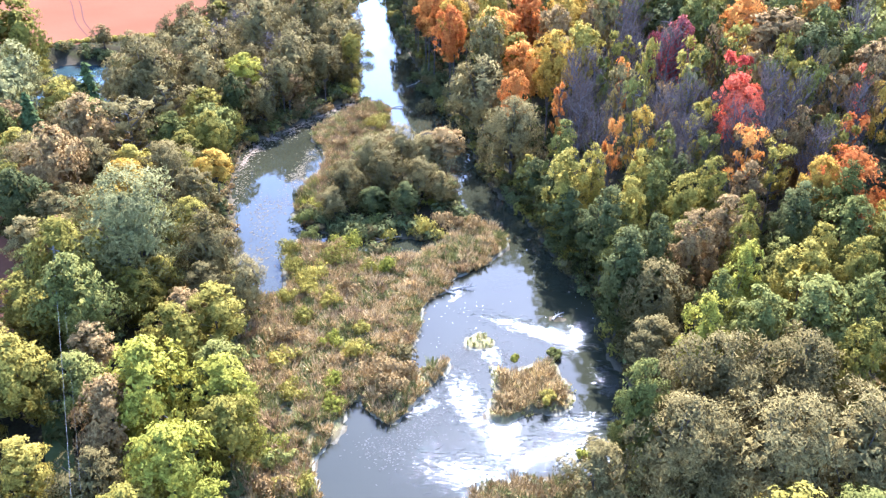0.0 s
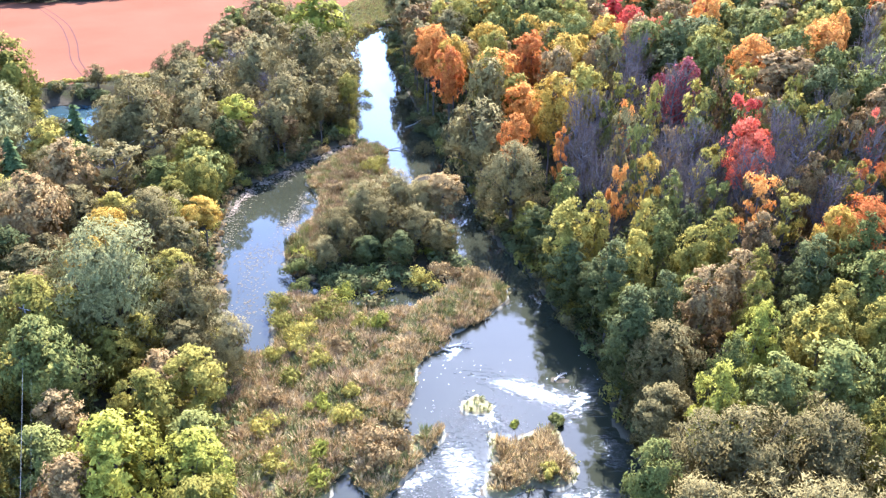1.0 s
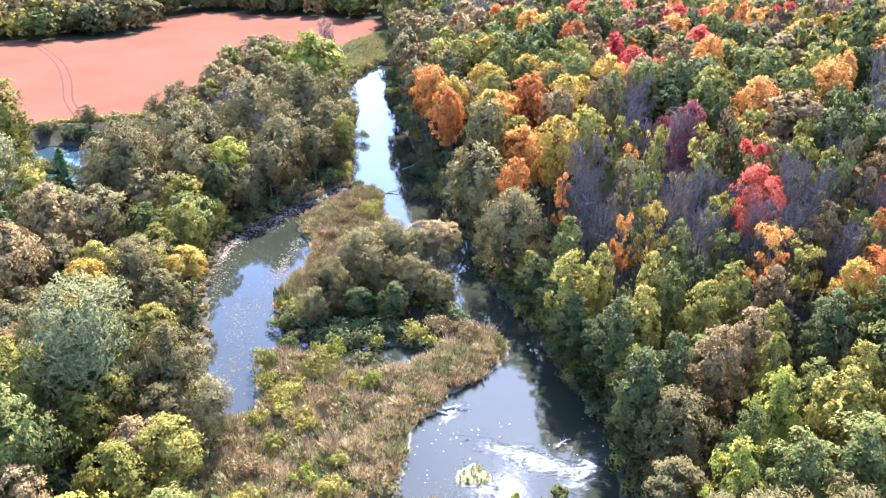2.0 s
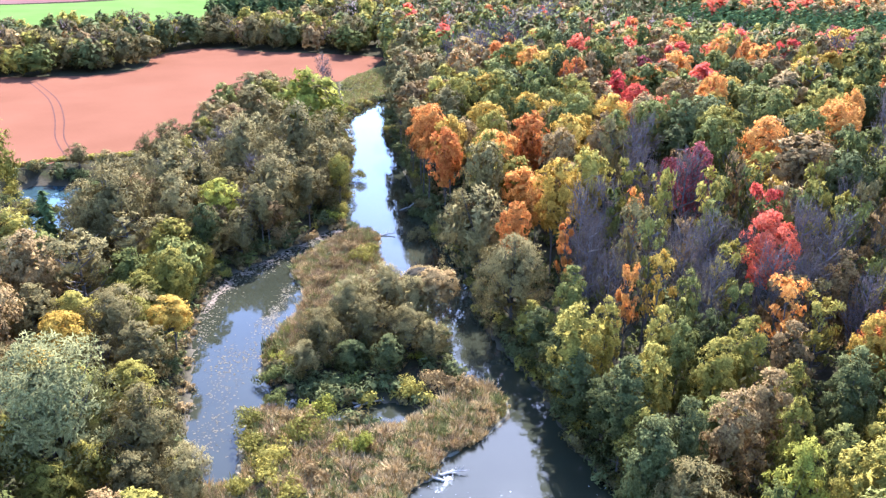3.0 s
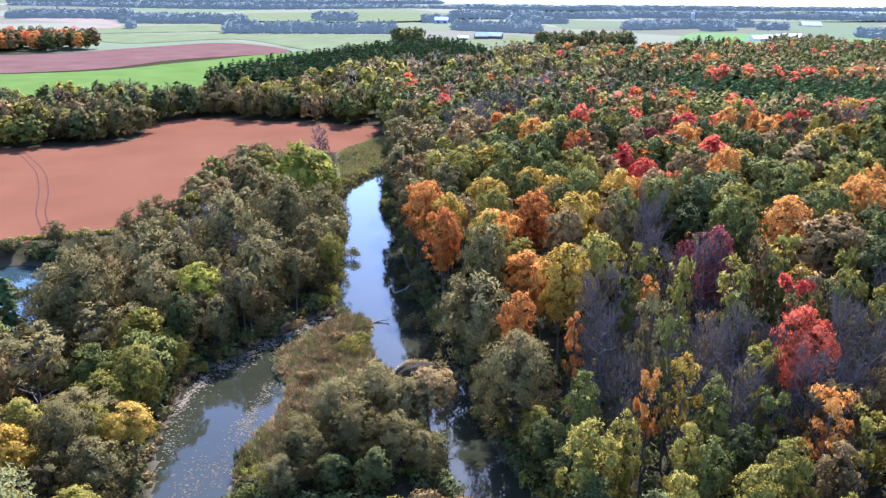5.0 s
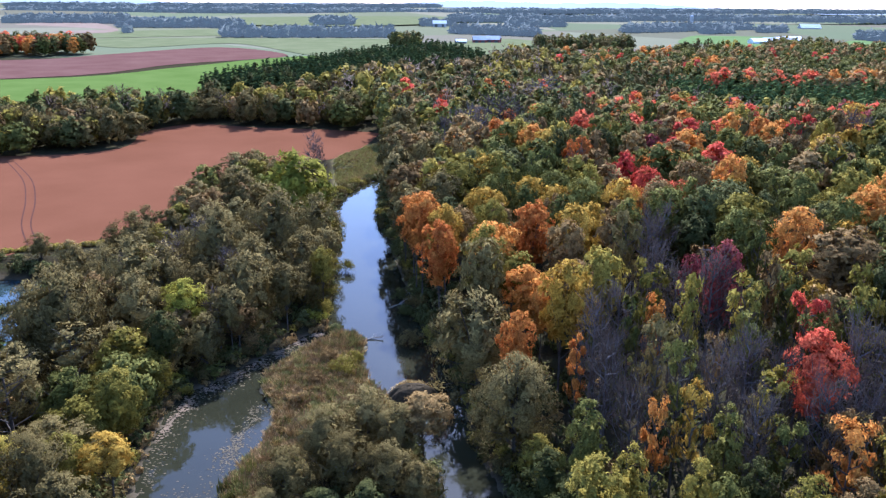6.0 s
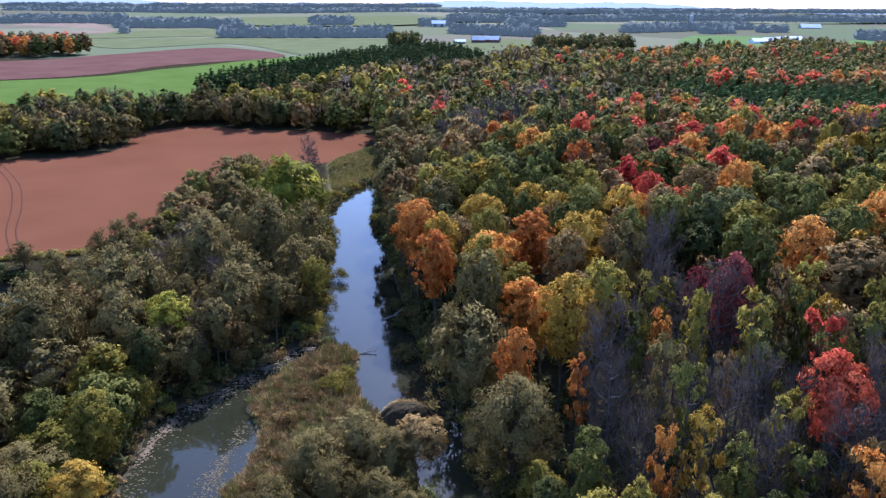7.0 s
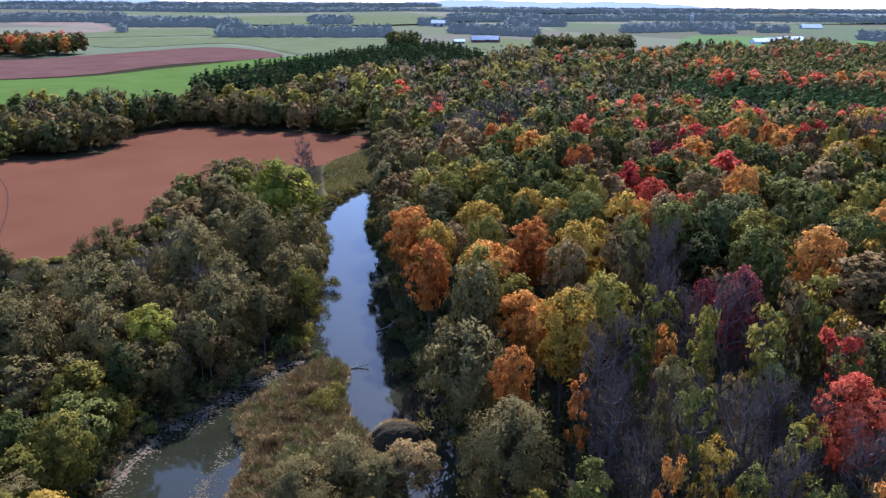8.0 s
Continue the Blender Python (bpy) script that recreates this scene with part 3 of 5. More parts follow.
def conifer_tree(rng, count, size):
    """Straight trunk and whorls of drooping boughs, 10 high and 2.6 in radius."""
    V, F = [], []
    tube(V, F, [(0, 0, -0.3), (0, 0, 4), (0, 0, 9.7)], (0.2, 0.13, 0.02), 6)
    s = rng.random(count) ** 0.75
    z = 0.8 + 9.0 * (1 - s)
    an = rng.integers(0, 9, count) * 0.7 + np.floor(z * 1.6) * 0.5 + rng.normal(size=count) * 0.14
    rad = (0.1 + 2.5 * s) * rng.random(count) ** 0.45
    pos = np.column_stack([rad * np.cos(an), rad * np.sin(an), z - rad * 0.25])
    out = np.column_stack([np.cos(an), np.sin(an), np.full(count, -0.25)])
    side = np.column_stack([-np.sin(an), np.cos(an), rng.normal(size=count) * 0.3])
    ln = size * (0.6 + 0.8 * rng.random(count))[:, None]
    q = np.stack([pos - out * ln * 0.5, pos + side * ln * 0.3, pos + out * ln * 0.6, pos - side * ln * 0.3], 1).reshape(-1, 3)
    N = np.repeat(unit(np.column_stack([np.cos(an), np.sin(an), np.full(count, 0.55)]) + 0.2 * rng.normal(size=(count, 3))), 4, 0)
    q = facing(q, N)
    return mesh_of("trunk", V, F), mesh_of("crown", q, np.arange(count * 4).reshape(-1, 4), N), N


def forms(detail):
    rng = np.random.default_rng(11)
    n, s, c = {"big": (9600, 0.203, 330), "near": (6000, 0.26, 280), "mid": (3200, 0.345, 220), "low": (1450, 0.54, 150), "belt": (560, 0.86, 110), "far": (310, 1.14, 80), "speck": (44, 3.4, 14)}[detail]
    made = {f: [broad_tree(rng, f, n, s, c) for _ in range(3)] for f in ("round", "willow", "tall", "slim", "crest")}
    made["bare"] = [bare_tree(rng, *{"big": (800, 0.028), "near": (800, 0.028), "mid": (420, 0.045), "low": (260, 0.07), "belt": (140, 0.1), "far": (70, 0.14), "speck": (20, 0.3)}[detail]) for _ in range(3)]
    made["sparse"] = [bare_tree(rng, 0, *{"big": (0.02, 1500), "near": (0.02, 1500), "mid": (0.03, 900), "low": (0.045, 480), "belt": (0.08, 300), "far": (0.1, 160), "speck": (0.25, 30)}[detail]) for _ in range(3)]
    made["conifer"] = [conifer_tree(rng, {"big": 1500, "near": 1500, "mid": 600, "low": 300, "belt": 120, "far": 64, "speck": 14}[detail], {"big": 0.7, "near": 0.7, "mid": 1.0, "low": 1.4, "belt": 1.8, "far": 2.1, "speck": 3.4}[detail]) for _ in range(2)]
    return made


FORMS = {d: forms(d) for d in ("big", "near", "mid", "low", "belt", "far", "speck")}
FORM_RADIUS = {"slim": 2.5, "crest": 2.5, "bare": 3.2, "sparse": 3.2, "conifer": 2.6}
placed = []
planter = random.Random(5)


def plant(kind, x, y, height, radius, detail, z):
    """One tree: an empty at its foot with trunk and crown."""
    sparse, kind = kind.islower(), kind.upper()
    name, label, form, _, _ = KINDS[kind]
    if sparse:
        form, label = "sparse", "slender half-bare tree, " + label.split(" with")[0]
    elif form in ("round", "tall", "willow") and height > 3.0 * radius:
        form = "crest" if kind in "ORMA" or y > 100 else "slim"
    if detail == "near" and radius > 4.5 and form not in ("slim", "crest"):
        detail = "big"
    trunk_mesh, crown_mesh, _ = FORMS[detail][form][planter.randrange(len(FORMS[detail][form]))]
    foot = tagged(new(name), label, "tree", "trees of the river valley")
    k = radius * 1.08 / FORM_RADIUS.get(form, 4.0)
    foot.matrix_world = pose(x, y, z, 0, 0, planter.uniform(0, 360)) @ Matrix.Diagonal((k, k, height / 10, 1))
    for part_name, me, mat in (("trunk", trunk_mesh, GREY_BARK if kind == "B" else BARK), ("crown", crown_mesh, LEAF[kind])):
        if not me.materials:
            me.materials.append(mat)
        ob = new(part_name, me)
        ob.parent = foot
        ob.material_slots[0].link = "OBJECT"
        ob.material_slots[0].material = mat
    return foot


# ---- the single trees that stand out: kind, then foot x, y, height, crown radius ----
TREES = [
    ("R", [(40.6, 102.8, 17.4, 3.9), (39, 186.6, 17.5, 3.3), (60.8, 197, 17.5, 6.1), (66.1, 233.3, 17.5, 4.4), (52.2, 239.9, 17.5, 5.2), (99.9, 243.2, 17.5, 4.1), (40.5, 247.1, 17.5, 3.8), (113.1, 252.3, 17.5, 3.5)]),
    ("M", [(38.1, 124.1, 19.5, 3.8), (36.8, 132.1, 17.5, 2.6), (52.6, 218.8, 17.5, 2.7)]),
    ("P", [(-32.8, 73.5, 16.9, 6.6), (-68.2, 119.4, 13.2, 4.9), (-71.7, 135.9, 13.1, 4.8)]),
    ("T", [(-26, 48.1, 10.2, 3.5), (-31.4, 58.1, 7.5, 2.3), (26.3, 72, 13.5, 2.8), (31.1, 75.8, 13.5, 2.6), (36.5, 84.5, 13.5, 2.5), (-47.6, 90.9, 13.4, 4.9), (47.3, 97.2, 19, 2.4), (-50.7, 106.9, 12.4, 4.5), (55.2, 128.9, 19, 5.8), (-33.6, 131.1, 8.1, 2.5), (-25.1, 132.7, 8.1, 2.5), (31.7, 157.7, 17.5, 2.7), (40, 164.1, 17.5, 3.8), (76.5, 188.5, 17.5, 5.4), (-0.9, 188.9, 17.5, 4.4), (52.9, 201.6, 17.5, 4.3), (61.4, 236.7, 17.5, 4.5)]),
    ("Y", [(-31.6, 44.5, 6.9, 2), (34.9, 52.2, 13.5, 2.3), (-35.3, 52.6, 9.4, 3.2), (-24.5, 59.8, 9.2, 3.1), (-37.8, 62.6, 7.2, 2.1), (-21.4, 63.4, 9.4, 3.1), (35.6, 65.5, 13.5, 3), (-30.8, 68, 8, 2.5), (-37.8, 69.6, 11.7, 4.2), (31.3, 70.9, 13.5, 1.9), (-29.6, 72.5, 6.8, 1.9), (21.6, 79.6, 13.5, 3), (27.9, 81.2, 13.5, 3.4), (23.9, 86.5, 19, 2.2), (15.4, 87.8, 13.5, 3), (19.2, 89.6, 13.5, 2.3), (-33.8, 109.5, 9.7, 3.3), (-28.3, 118.6, 7.1, 2.1), (-32.3, 120.4, 6.7, 1.9), (22.9, 126, 19, 3.6), (-15.9, 135.4, 11, 2.2), (-18.7, 137.2, 10.5, 3.6), (-15.2, 150.9, 11, 2.2), (-82.1, 154.2, 16.6, 6.4)]),
    ("Y", [(78.2, 172.6, 17.5, 4.5), (29.2, 186.1, 17.5, 3.8)]),
    ("D", [(17.2, 68.3, 13.5, 2.9), (13.6, 70.5, 13.5, 2.4), (22.4, 70.7, 13.5, 2.7), (38.9, 76.7, 13.5, 3.1), (16.4, 76.8, 13.5, 2.8), (-49, 82.9, 10.4, 3.6), (57.6, 120.6, 19, 3.9), (-30.3, 121.3, 11, 2), (51.8, 164.7, 17.5, 4.5)]),
    ("W", [(19.6, 41.8, 10.5, 3.6), (24.3, 42.4, 14.1, 5.3), (11.9, 42.6, 9, 2.7), (31.2, 43.6, 13.2, 4.9), (18, 44.5, 12.5, 4.6), (22.8, 50.5, 13.4, 5), (29.8, 50.7, 13.3, 4.9), (19.7, 59.4, 9, 2.7), (15, 59.8, 9, 2.6), (21.3, 66, 11.2, 3.9), (-25.2, 75.4, 11, 3.9), (-30.9, 90.3, 9.1, 3), (-35.4, 94.4, 11.1, 3.9), (-50.3, 124.2, 11.2, 4), (-47, 125.6, 15.7, 6), (-23.6, 130.2, 11, 2.6)]),
    ("W", [(-55.3, 133.5, 11, 3.8), (-50, 133.7, 13.8, 5.1), (-40.7, 133.9, 12.6, 4.6), (-26.2, 138.8, 13.6, 5.0), (-19.4, 140.5, 11, 2.8), (-44.3, 144.4, 14.8, 5.6), (-26.7, 145.5, 14.1, 5.3), (-39.9, 145.5, 12.3, 4.4), (-20.7, 155.5, 12.6, 4.6), (-35.6, 159.2, 15.4, 5.9), (-17.7, 162.7, 11, 2.7), (-26.2, 164.2, 16.8, 6.5), (-52.1, 164.8, 12.5, 4.6), (-4.3, 172.4, 17.5, 2.9), (-22, 178.6, 12.9, 4.7), (-39, 189.9, 13.8, 5.1), (-7.8, 193.3, 17.5, 3.4), (0.8, 215.6, 17.5, 3.8), (-9.5, 235.6, 17.5, 3.9), (-9.6, 261.3, 17.5, 4.8)]),
    ("w", [(-34.6, 89.1, 7.5, 2.3), (-43.5, 105.8, 12.6, 4.6), (-48.1, 109.7, 11, 3.2), (-42.1, 118.1, 10.8, 3.8)]),
    ("A", [(44.7, 84.7, 13.5, 1.9), (-30.1, 98.5, 8.2, 2.6), (47.6, 120.2, 19, 2.5), (17.5, 120.9, 19, 3.5), (22.8, 146.2, 19, 3.8), (3.2, 152.3, 17.5, 3.4), (10.1, 166.1, 17.5, 4.2), (18.3, 173.5, 17.5, 3.5)]),
    ("C", [(-58, 107, 12.2, 2.8), (-56.5, 124.2, 12.4, 2.8)]),
    ("L", [(-20, 43, 10.1, 3.4), (-24.1, 51.1, 11.6, 4.2), (-18.1, 52.3, 9.2, 3), (23, 55.9, 13.5, 1.8), (29.7, 65.3, 13.5, 2.1), (-33.8, 133.8, 11.2, 3.3), (-29, 193.3, 17.8, 7.6)]),
    ("G", [(15.4, 47.3, 13.5, 1.5), (28, 56.9, 13.5, 3), (33.8, 58.7, 13.5, 4), (38.9, 59.7, 13.5, 2.6), (-34.1, 61.7, 11.5, 4.1), (-41.6, 70.3, 7.6, 2.3), (44, 74.2, 13.5, 3.8), (25.5, 84.9, 13.5, 2.8), (29.3, 95.2, 19, 1.9), (16.5, 96.1, 19, 1.8), (-61.3, 105.4, 9.6, 3.2), (66.5, 168.6, 17.5, 4.2), (13.7, 196.9, 17.5, 5.2), (-49.8, 199.6, 11, 2.7), (23.9, 205.3, 17.5, 3.7)]),
    ("O", [(49.2, 85.6, 13.5, 4.8), (11.8, 116.3, 19, 2.2), (16, 128.1, 19, 2.4), (53.2, 138.4, 19, 3.8), (2.3, 141.7, 19, 3.2), (9.9, 143.8, 17.5, 4.3), (16.6, 149.3, 19, 3.8), (72.4, 154.6, 19, 4.5), (-0.7, 155.7, 19, 3.5), (-1.8, 159.2, 17.5, 3.1), (37.4, 170.8, 17.5, 2.5), (24.6, 223.6, 17.5, 4), (84.7, 227.4, 17.5, 3.7), (16, 237.3, 17.5, 3.6)]),
    ("o", [(22.5, 94.9, 19, 1.4), (17.5, 108.8, 19, 1.4), (28.5, 119.2, 19, 1.9)]),
    ("t", [(32.3, 109.4, 19, 1.8)]),
    ("B", [(32.7, 96.7, 19, 1.9), (38.8, 96.9, 19, 2.6), (21.3, 99.1, 19, 2.2), (46.3, 100.1, 19, 3.1), (37.4, 102.8, 19, 2.7), (44.5, 103.1, 19, 3.2), (20, 105.4, 19, 2.7), (27.9, 105.7, 19, 2.7), (34.6, 106, 19, 2.8), (24.7, 109.1, 19, 2.1), (36, 121.8, 19, 3.6), (9.4, 258, 18.5, 7.9), (19.5, 268.8, 18.5, 9.1), (36.7, 320.7, 18.5, 11.2)]),
]
TREES.append(("B", [(-33.5, 247, 12, 3.2), (-31, 243, 9, 2.6)]))
# the island between lagoon and river, and the two willows that lean over the narrows
TREES += [("W", [(-12.6, 98.4, 7.2, 3.2), (-9.8, 104, 8.6, 3.6), (-5.4, 107.8, 8.8, 3.6), (-1.8, 105.6, 8.2, 3.1), (-7.2, 99.6, 8.0, 3.5), (-2.6, 99.4, 7.2, 3.0), (0.4, 98.6, 5.4, 2.3), (-14, 94.8, 4.8, 2.3),
                 (10.8, 107.4, 13.6, 4.9), (7.4, 122.9, 14.2, 5.6), (3.2, 133.5, 10.5, 3.6)]), ("T", [(1.7, 107.2, 8.8, 2.9)]), ("D", [(14.4, 90.6, 9.5, 2.8), (15.6, 85.2, 9.5, 2.8), (12.9, 96.4, 8.5, 2.6), (17.6, 80.6, 9.5, 2.8), (-8.6, 95.4, 4.6, 2.3), (-4.4, 95.4, 5.0, 2.3)]), ("Y", [(12.8, 102.4, 6.5, 2.3)]),
          ("W", [(-60, 158.5, 8, 3.0), (-64.5, 165.5, 6, 2.6), (-57.5, 169, 8, 3.2), (-71, 168, 5, 2.4), (-54, 176, 9, 3.4)])]
todo = [(k, x, y, min(h, 4.2 * max(r, 2.3) + 4.5), max(r, 1.7 if k.islower() else 2.3)) for k, rows in TREES for x, y, h, r in rows]
todo = [(k, x, y, h, r * (0.88 if k == "R" else 0.76) if k in "RM" and y < 150 else r) for k, x, y, h, r in todo]
todo = [(k, x, y, h, r * 0.8 if k in "YGDL" and x > 18 and 66 < y < 106 else r) for k, x, y, h, r in todo]
spots = np.array([(t[1], t[2]) for t in todo])

# ---- the woods between them ----
def polygon(points):
    return np.array(points, float)


GOLD_WOOD = polygon([(-4, 165), (-2, 205), (17, 185), (30, 165), (24, 135), (12, 128), (6, 135)])
RED_WOOD = polygon([(38, 265), (100, 260), (90, 215), (55, 170), (32, 155), (31, 185)])
BARE_WOOD = polygon([(15, 112), (28, 128), (52, 122), (62, 105), (50, 84), (34, 92), (20, 96)])
WILLOW_RIGHT = polygon([(-14, 260), (-8, 190), (-2, 150), (4, 118), (12, 108), (10, 140), (4, 170), (2, 210), (14, 300), (-8, 330)])
WOODS_RIGHT = polygon([(20, 36), (60, 36), (90, 60), (175, 260), (150, 262), (-12, 262), (-11, 225), (-3, 165), (3, 148), (8, 120), (14, 98), (19, 80), (21, 66), (22, 54)])
BANK_RIGHT = polygon([(21, 62), (40, 60), (70, 72), (62, 92), (50, 84), (34, 92), (20, 96), (15, 100), (19, 80)])
WOODS_LEFT = polygon([(-14, 36), (-16, 45), (-17, 58), (-20, 72), (-24, 78), (-28, 90), (-31, 105), (-33, 120), (-26, 130), (-18, 142), (-18, 160), (-21, 190), (-25, 215), (-33, 240), (-46, 235), (-51, 214), (-50, 192),
                      (-57, 177), (-56, 152), (-58, 130), (-66, 126), (-78, 125), (-84, 110), (-60, 100), (-52, 86), (-42, 66), (-42, 50), (-34, 36)])
GRASS_TRACK = [(-26, 32), (-29.5, 44), (-32.6, 51), (-36, 58), (-38, 62)]
ISLAND_WOOD = polygon([(-13, 95), (-13, 100), (-8, 107), (-1, 106), (0, 99), (2, 96), (-4, 90), (-12, 91)])
scatter = np.random.default_rng(3)


def inside(p, poly):
    return signed(np.array([p]), poly)[0] < 0


listed = np.array([(t[1], t[2], t[4]) for t in todo])


def fill(poly, spacing, choose, tall, wide, keep=0.75):
    """Scatters trees over a piece of wood, clear of those already there."""
    global spots
    lo, hi = poly.min(0), poly.max(0)
    n = int((hi - lo).prod() / spacing ** 2 * 5)
    cand = lo + scatter.random((n, 2)) * (hi - lo)
    cand = cand[(signed(cand, poly) < 0)]
    cand = cand[shore_distance(cand) > np.where((cand[:, 0] < -14) & (cand[:, 1] > 108), 3.2, 0.8)]
    cand = cand[np.abs(cand[:, 0] - 1) < 0.5 * cand[:, 1] + 26]
    track = curve_round(GRASS_TRACK, False)
    cand = np.array([c for c in cand if ((track - c) ** 2).sum(1).min() > 6.5])
    out = []
    for c in cand:
        if ((spots - c) ** 2).sum(1).min() < (spacing * keep) ** 2:
            continue
        room = (np.hypot(listed[:, 0] - c[0], listed[:, 1] - c[1]) - 0.75 * listed[:, 2]).min()
        r = scatter.uniform(*wide)
        if room < 0.45 * r:
            continue
        spots = np.vstack([spots, c])
        low = (0.66 if c[1] < 80 else 0.82) if c[1] < 100 or c[0] < -14 else 1.0
        out.append((choose(c), c[0], c[1], scatter.uniform(*tall) * low, r * (0.8 if c[1] < 80 else 1)))
    return out


def pick(**weights):
    ks = list(weights)
    w = np.array([weights[k] for k in ks], float)
    return ks[scatter.choice(len(ks), p=w / w.sum())]


def right_kind(c):
    if inside(c, BARE_WOOD):
        return pick(B=3.0, y=3.2, g=2.6, t=2.2, a=1.1, o=1.3, r=0.9, w=1.8)
    if inside(c, GOLD_WOOD):
        return pick(O=2.2, A=1.3, T=1.6, Y=2, G=2.4, W=1.2, D=1)
    if inside(c, WILLOW_RIGHT):
        return pick(W=6, B=2, T=1, G=1)
    if inside(c, RED_WOOD):
        return pick(R=0.9, O=1.1, T=2.4, G=3, Y=1.6, M=0.6, D=1.5, A=0.8, w=1)
    if c[1] < 95:
        return pick(G=4, Y=3.4, D=2.5, L=0.5, T=0.4)
    if c[1] < 150:
        return pick(G=3, y=2.5, D=1.5, T=1.2, B=1.5, o=0.6, a=1, w=1.5, g=2, t=1.5)
    return pick(G=4, Y=3, D=2, T=1.6, B=0.7, O=0.6, A=0.8, W=1.0, g=1.5, y=1.0)


todo += fill(WOODS_LEFT, 5.4, lambda c: pick(Y=4, L=1, G=2, T=1, W=2) if c[1] < 80 else pick(Y=4, A=1.2, L=0.7, G=2.5, T=1, W=3) if c[1] < 114 and c[0] > -42 else pick(W=9, Y=1.2, G=1.2, T=0.8, B=0.8), (9, 12.5), (2.7, 4.0))
todo += fill(BARE_WOOD, 4.3, right_kind, (15, 19), (2.1, 3.1))
todo += fill(BANK_RIGHT, 5.0, right_kind, (14.5, 19), (2.3, 3.1), 0.8)
todo += fill(WOODS_RIGHT, 6.2, right_kind, (14, 19.5), (2.6, 4.3), 0.8)

feet = np.array([(t[1], t[2]) for t in todo])
for _ in range(10):
    d = water_distance(feet)
    narrows = (feet[:, 0] > 6) & (feet[:, 1] > 76) & (feet[:, 1] < 130)
    slope = np.column_stack([water_distance(feet + (0.3, 0)) - d, water_distance(feet + (0, 0.3)) - d])
    feet = feet + unit(slope) * np.clip(np.where((feet[:, 0] < -14) & (feet[:, 1] > 108) & (feet[:, 1] < 150), 2.4, np.where(narrows, 1.3, 0.9)) - d, 0, 1.5)[:, None]
todo = [(k, x, y, h, r) for (k, _, _, h, r), (x, y) in zip(todo, feet) if not (-18 < x < -6 and 124 < y < 144)]
feet = np.array([(t[1], t[2]) for t in todo])
levels = ground_height(feet)
for (k, x, y, h, r), z in zip(todo, levels):
    plant(k, x, y, h, r, "near" if y < 112 else "mid" if y < 180 else "low", max(z, 0.0))


# ---- far woods, too many to count ----
def spread(poly, spacing):
    lo, hi = poly.min(0), poly.max(0)
    g = np.stack(np.meshgrid(np.arange(lo[0], hi[0], spacing), np.arange(lo[1], hi[1], spacing)), -1).reshape(-1, 2)
    g = g + scatter.uniform(-0.42, 0.42, g.shape) * spacing
    return g[signed(g, poly) < 0]


def woods(name, label, where, spacing, weights, tall, wide, base=2.8, detail="far", leaf=None):
    """Far trees of one wood, one mesh for each leaf colour. where: an outline, or rows of x, y, crown radius."""
    g = spread(where, spacing) if spacing else where[:, :2]
    reach = scatter.uniform(*wide, len(g)) if spacing else where[:, 2]
    ks = list(weights)
    w = np.array([weights[k] for k in ks], float)
    picked = scatter.choice(len(ks), len(g), p=w / w.sum())
    for i, k in enumerate(ks):
        V, F, N, at = [], [], [], 0
        form = KINDS[k][2]
        sides = 4 if form in ("bare", "conifer") else 3
        if sides == 3 and sum(tall) > 2.9 * sum(wide):
            form = "slim"
        protos = []
        for _, crown, normals in FORMS[detail][form]:
            co = np.empty(len(crown.vertices) * 3)
            crown.vertices.foreach_get("co", co)
            protos.append((co.reshape(-1, 3), normals))
        for (x, y), rad in zip(g[picked == i], reach[picked == i]):
            co, nr = protos[scatter.integers(len(protos))]
            an, h = scatter.uniform(0, 6.28), scatter.uniform(*tall)
            r = rad / FORM_RADIUS.get(form, 4.0)
            c, s = math.cos(an) * r, math.sin(an) * r
            V.append(np.column_stack([x + c * co[:, 0] - s * co[:, 1], y + s * co[:, 0] + c * co[:, 1], base + co[:, 2] * h / 10]))
            ca, sa = math.cos(an), math.sin(an)
            N.append(np.column_stack([ca * nr[:, 0] - sa * nr[:, 1], sa * nr[:, 0] + ca * nr[:, 1], nr[:, 2]]))
            F.append(np.arange(len(co)).reshape(-1, sides) + at)
            at += len(co)
        if V:
            me = mesh_of(name, np.concatenate(V), np.concatenate(F), np.concatenate(N))
            me.materials.append(leaf or LEAF[k])
            tagged(new(name, me), f"{label}, {KINDS[k][1].split(' with')[0]}s among them", "woods", kind="structure" if name == "backdrop" else "stuff")


woods("far_woods", "mixed autumn woods beyond the river bend", polygon([(-12, 262), (178, 262), (195, 288), (140, 300), (95, 342), (60, 385), (40, 400), (10, 420), (-25, 345), (-18, 300)]),
      7.2, dict(G=6, T=2.5, Y=1.8, O=0.9, R=0.8, D=4, B=2, W=2), (12, 16.5), (3.3, 5.0))
woods("far_woods", "band of red and orange maples across the woods", polygon([(45, 262), (150, 262), (176, 262), (185, 285), (130, 292), (60, 308)]), 7.0, dict(R=2, O=2.2, M=0.7, T=2, G=2, D=2, Y=1), (13, 17), (3.2, 4.8))
woods("far_woods", "distant band of rust-red trees", polygon([(118, 385), (190, 378), (240, 420), (150, 425)]), 8.0, dict(R=1.2, O=2, T=3, D=2), (14, 17), (4.5, 6))
woods("far_woods", "dull green and orange woods on the plain", polygon([(215, 330), (330, 560), (395, 700), (330, 700), (215, 630), (80, 590), (60, 470), (100, 425), (180, 372)]),
      8.0, dict(G=6, T=3, O=0.9, D=4.5, Y=1, R=0.4), (11.5, 16), (3.6, 5.2))
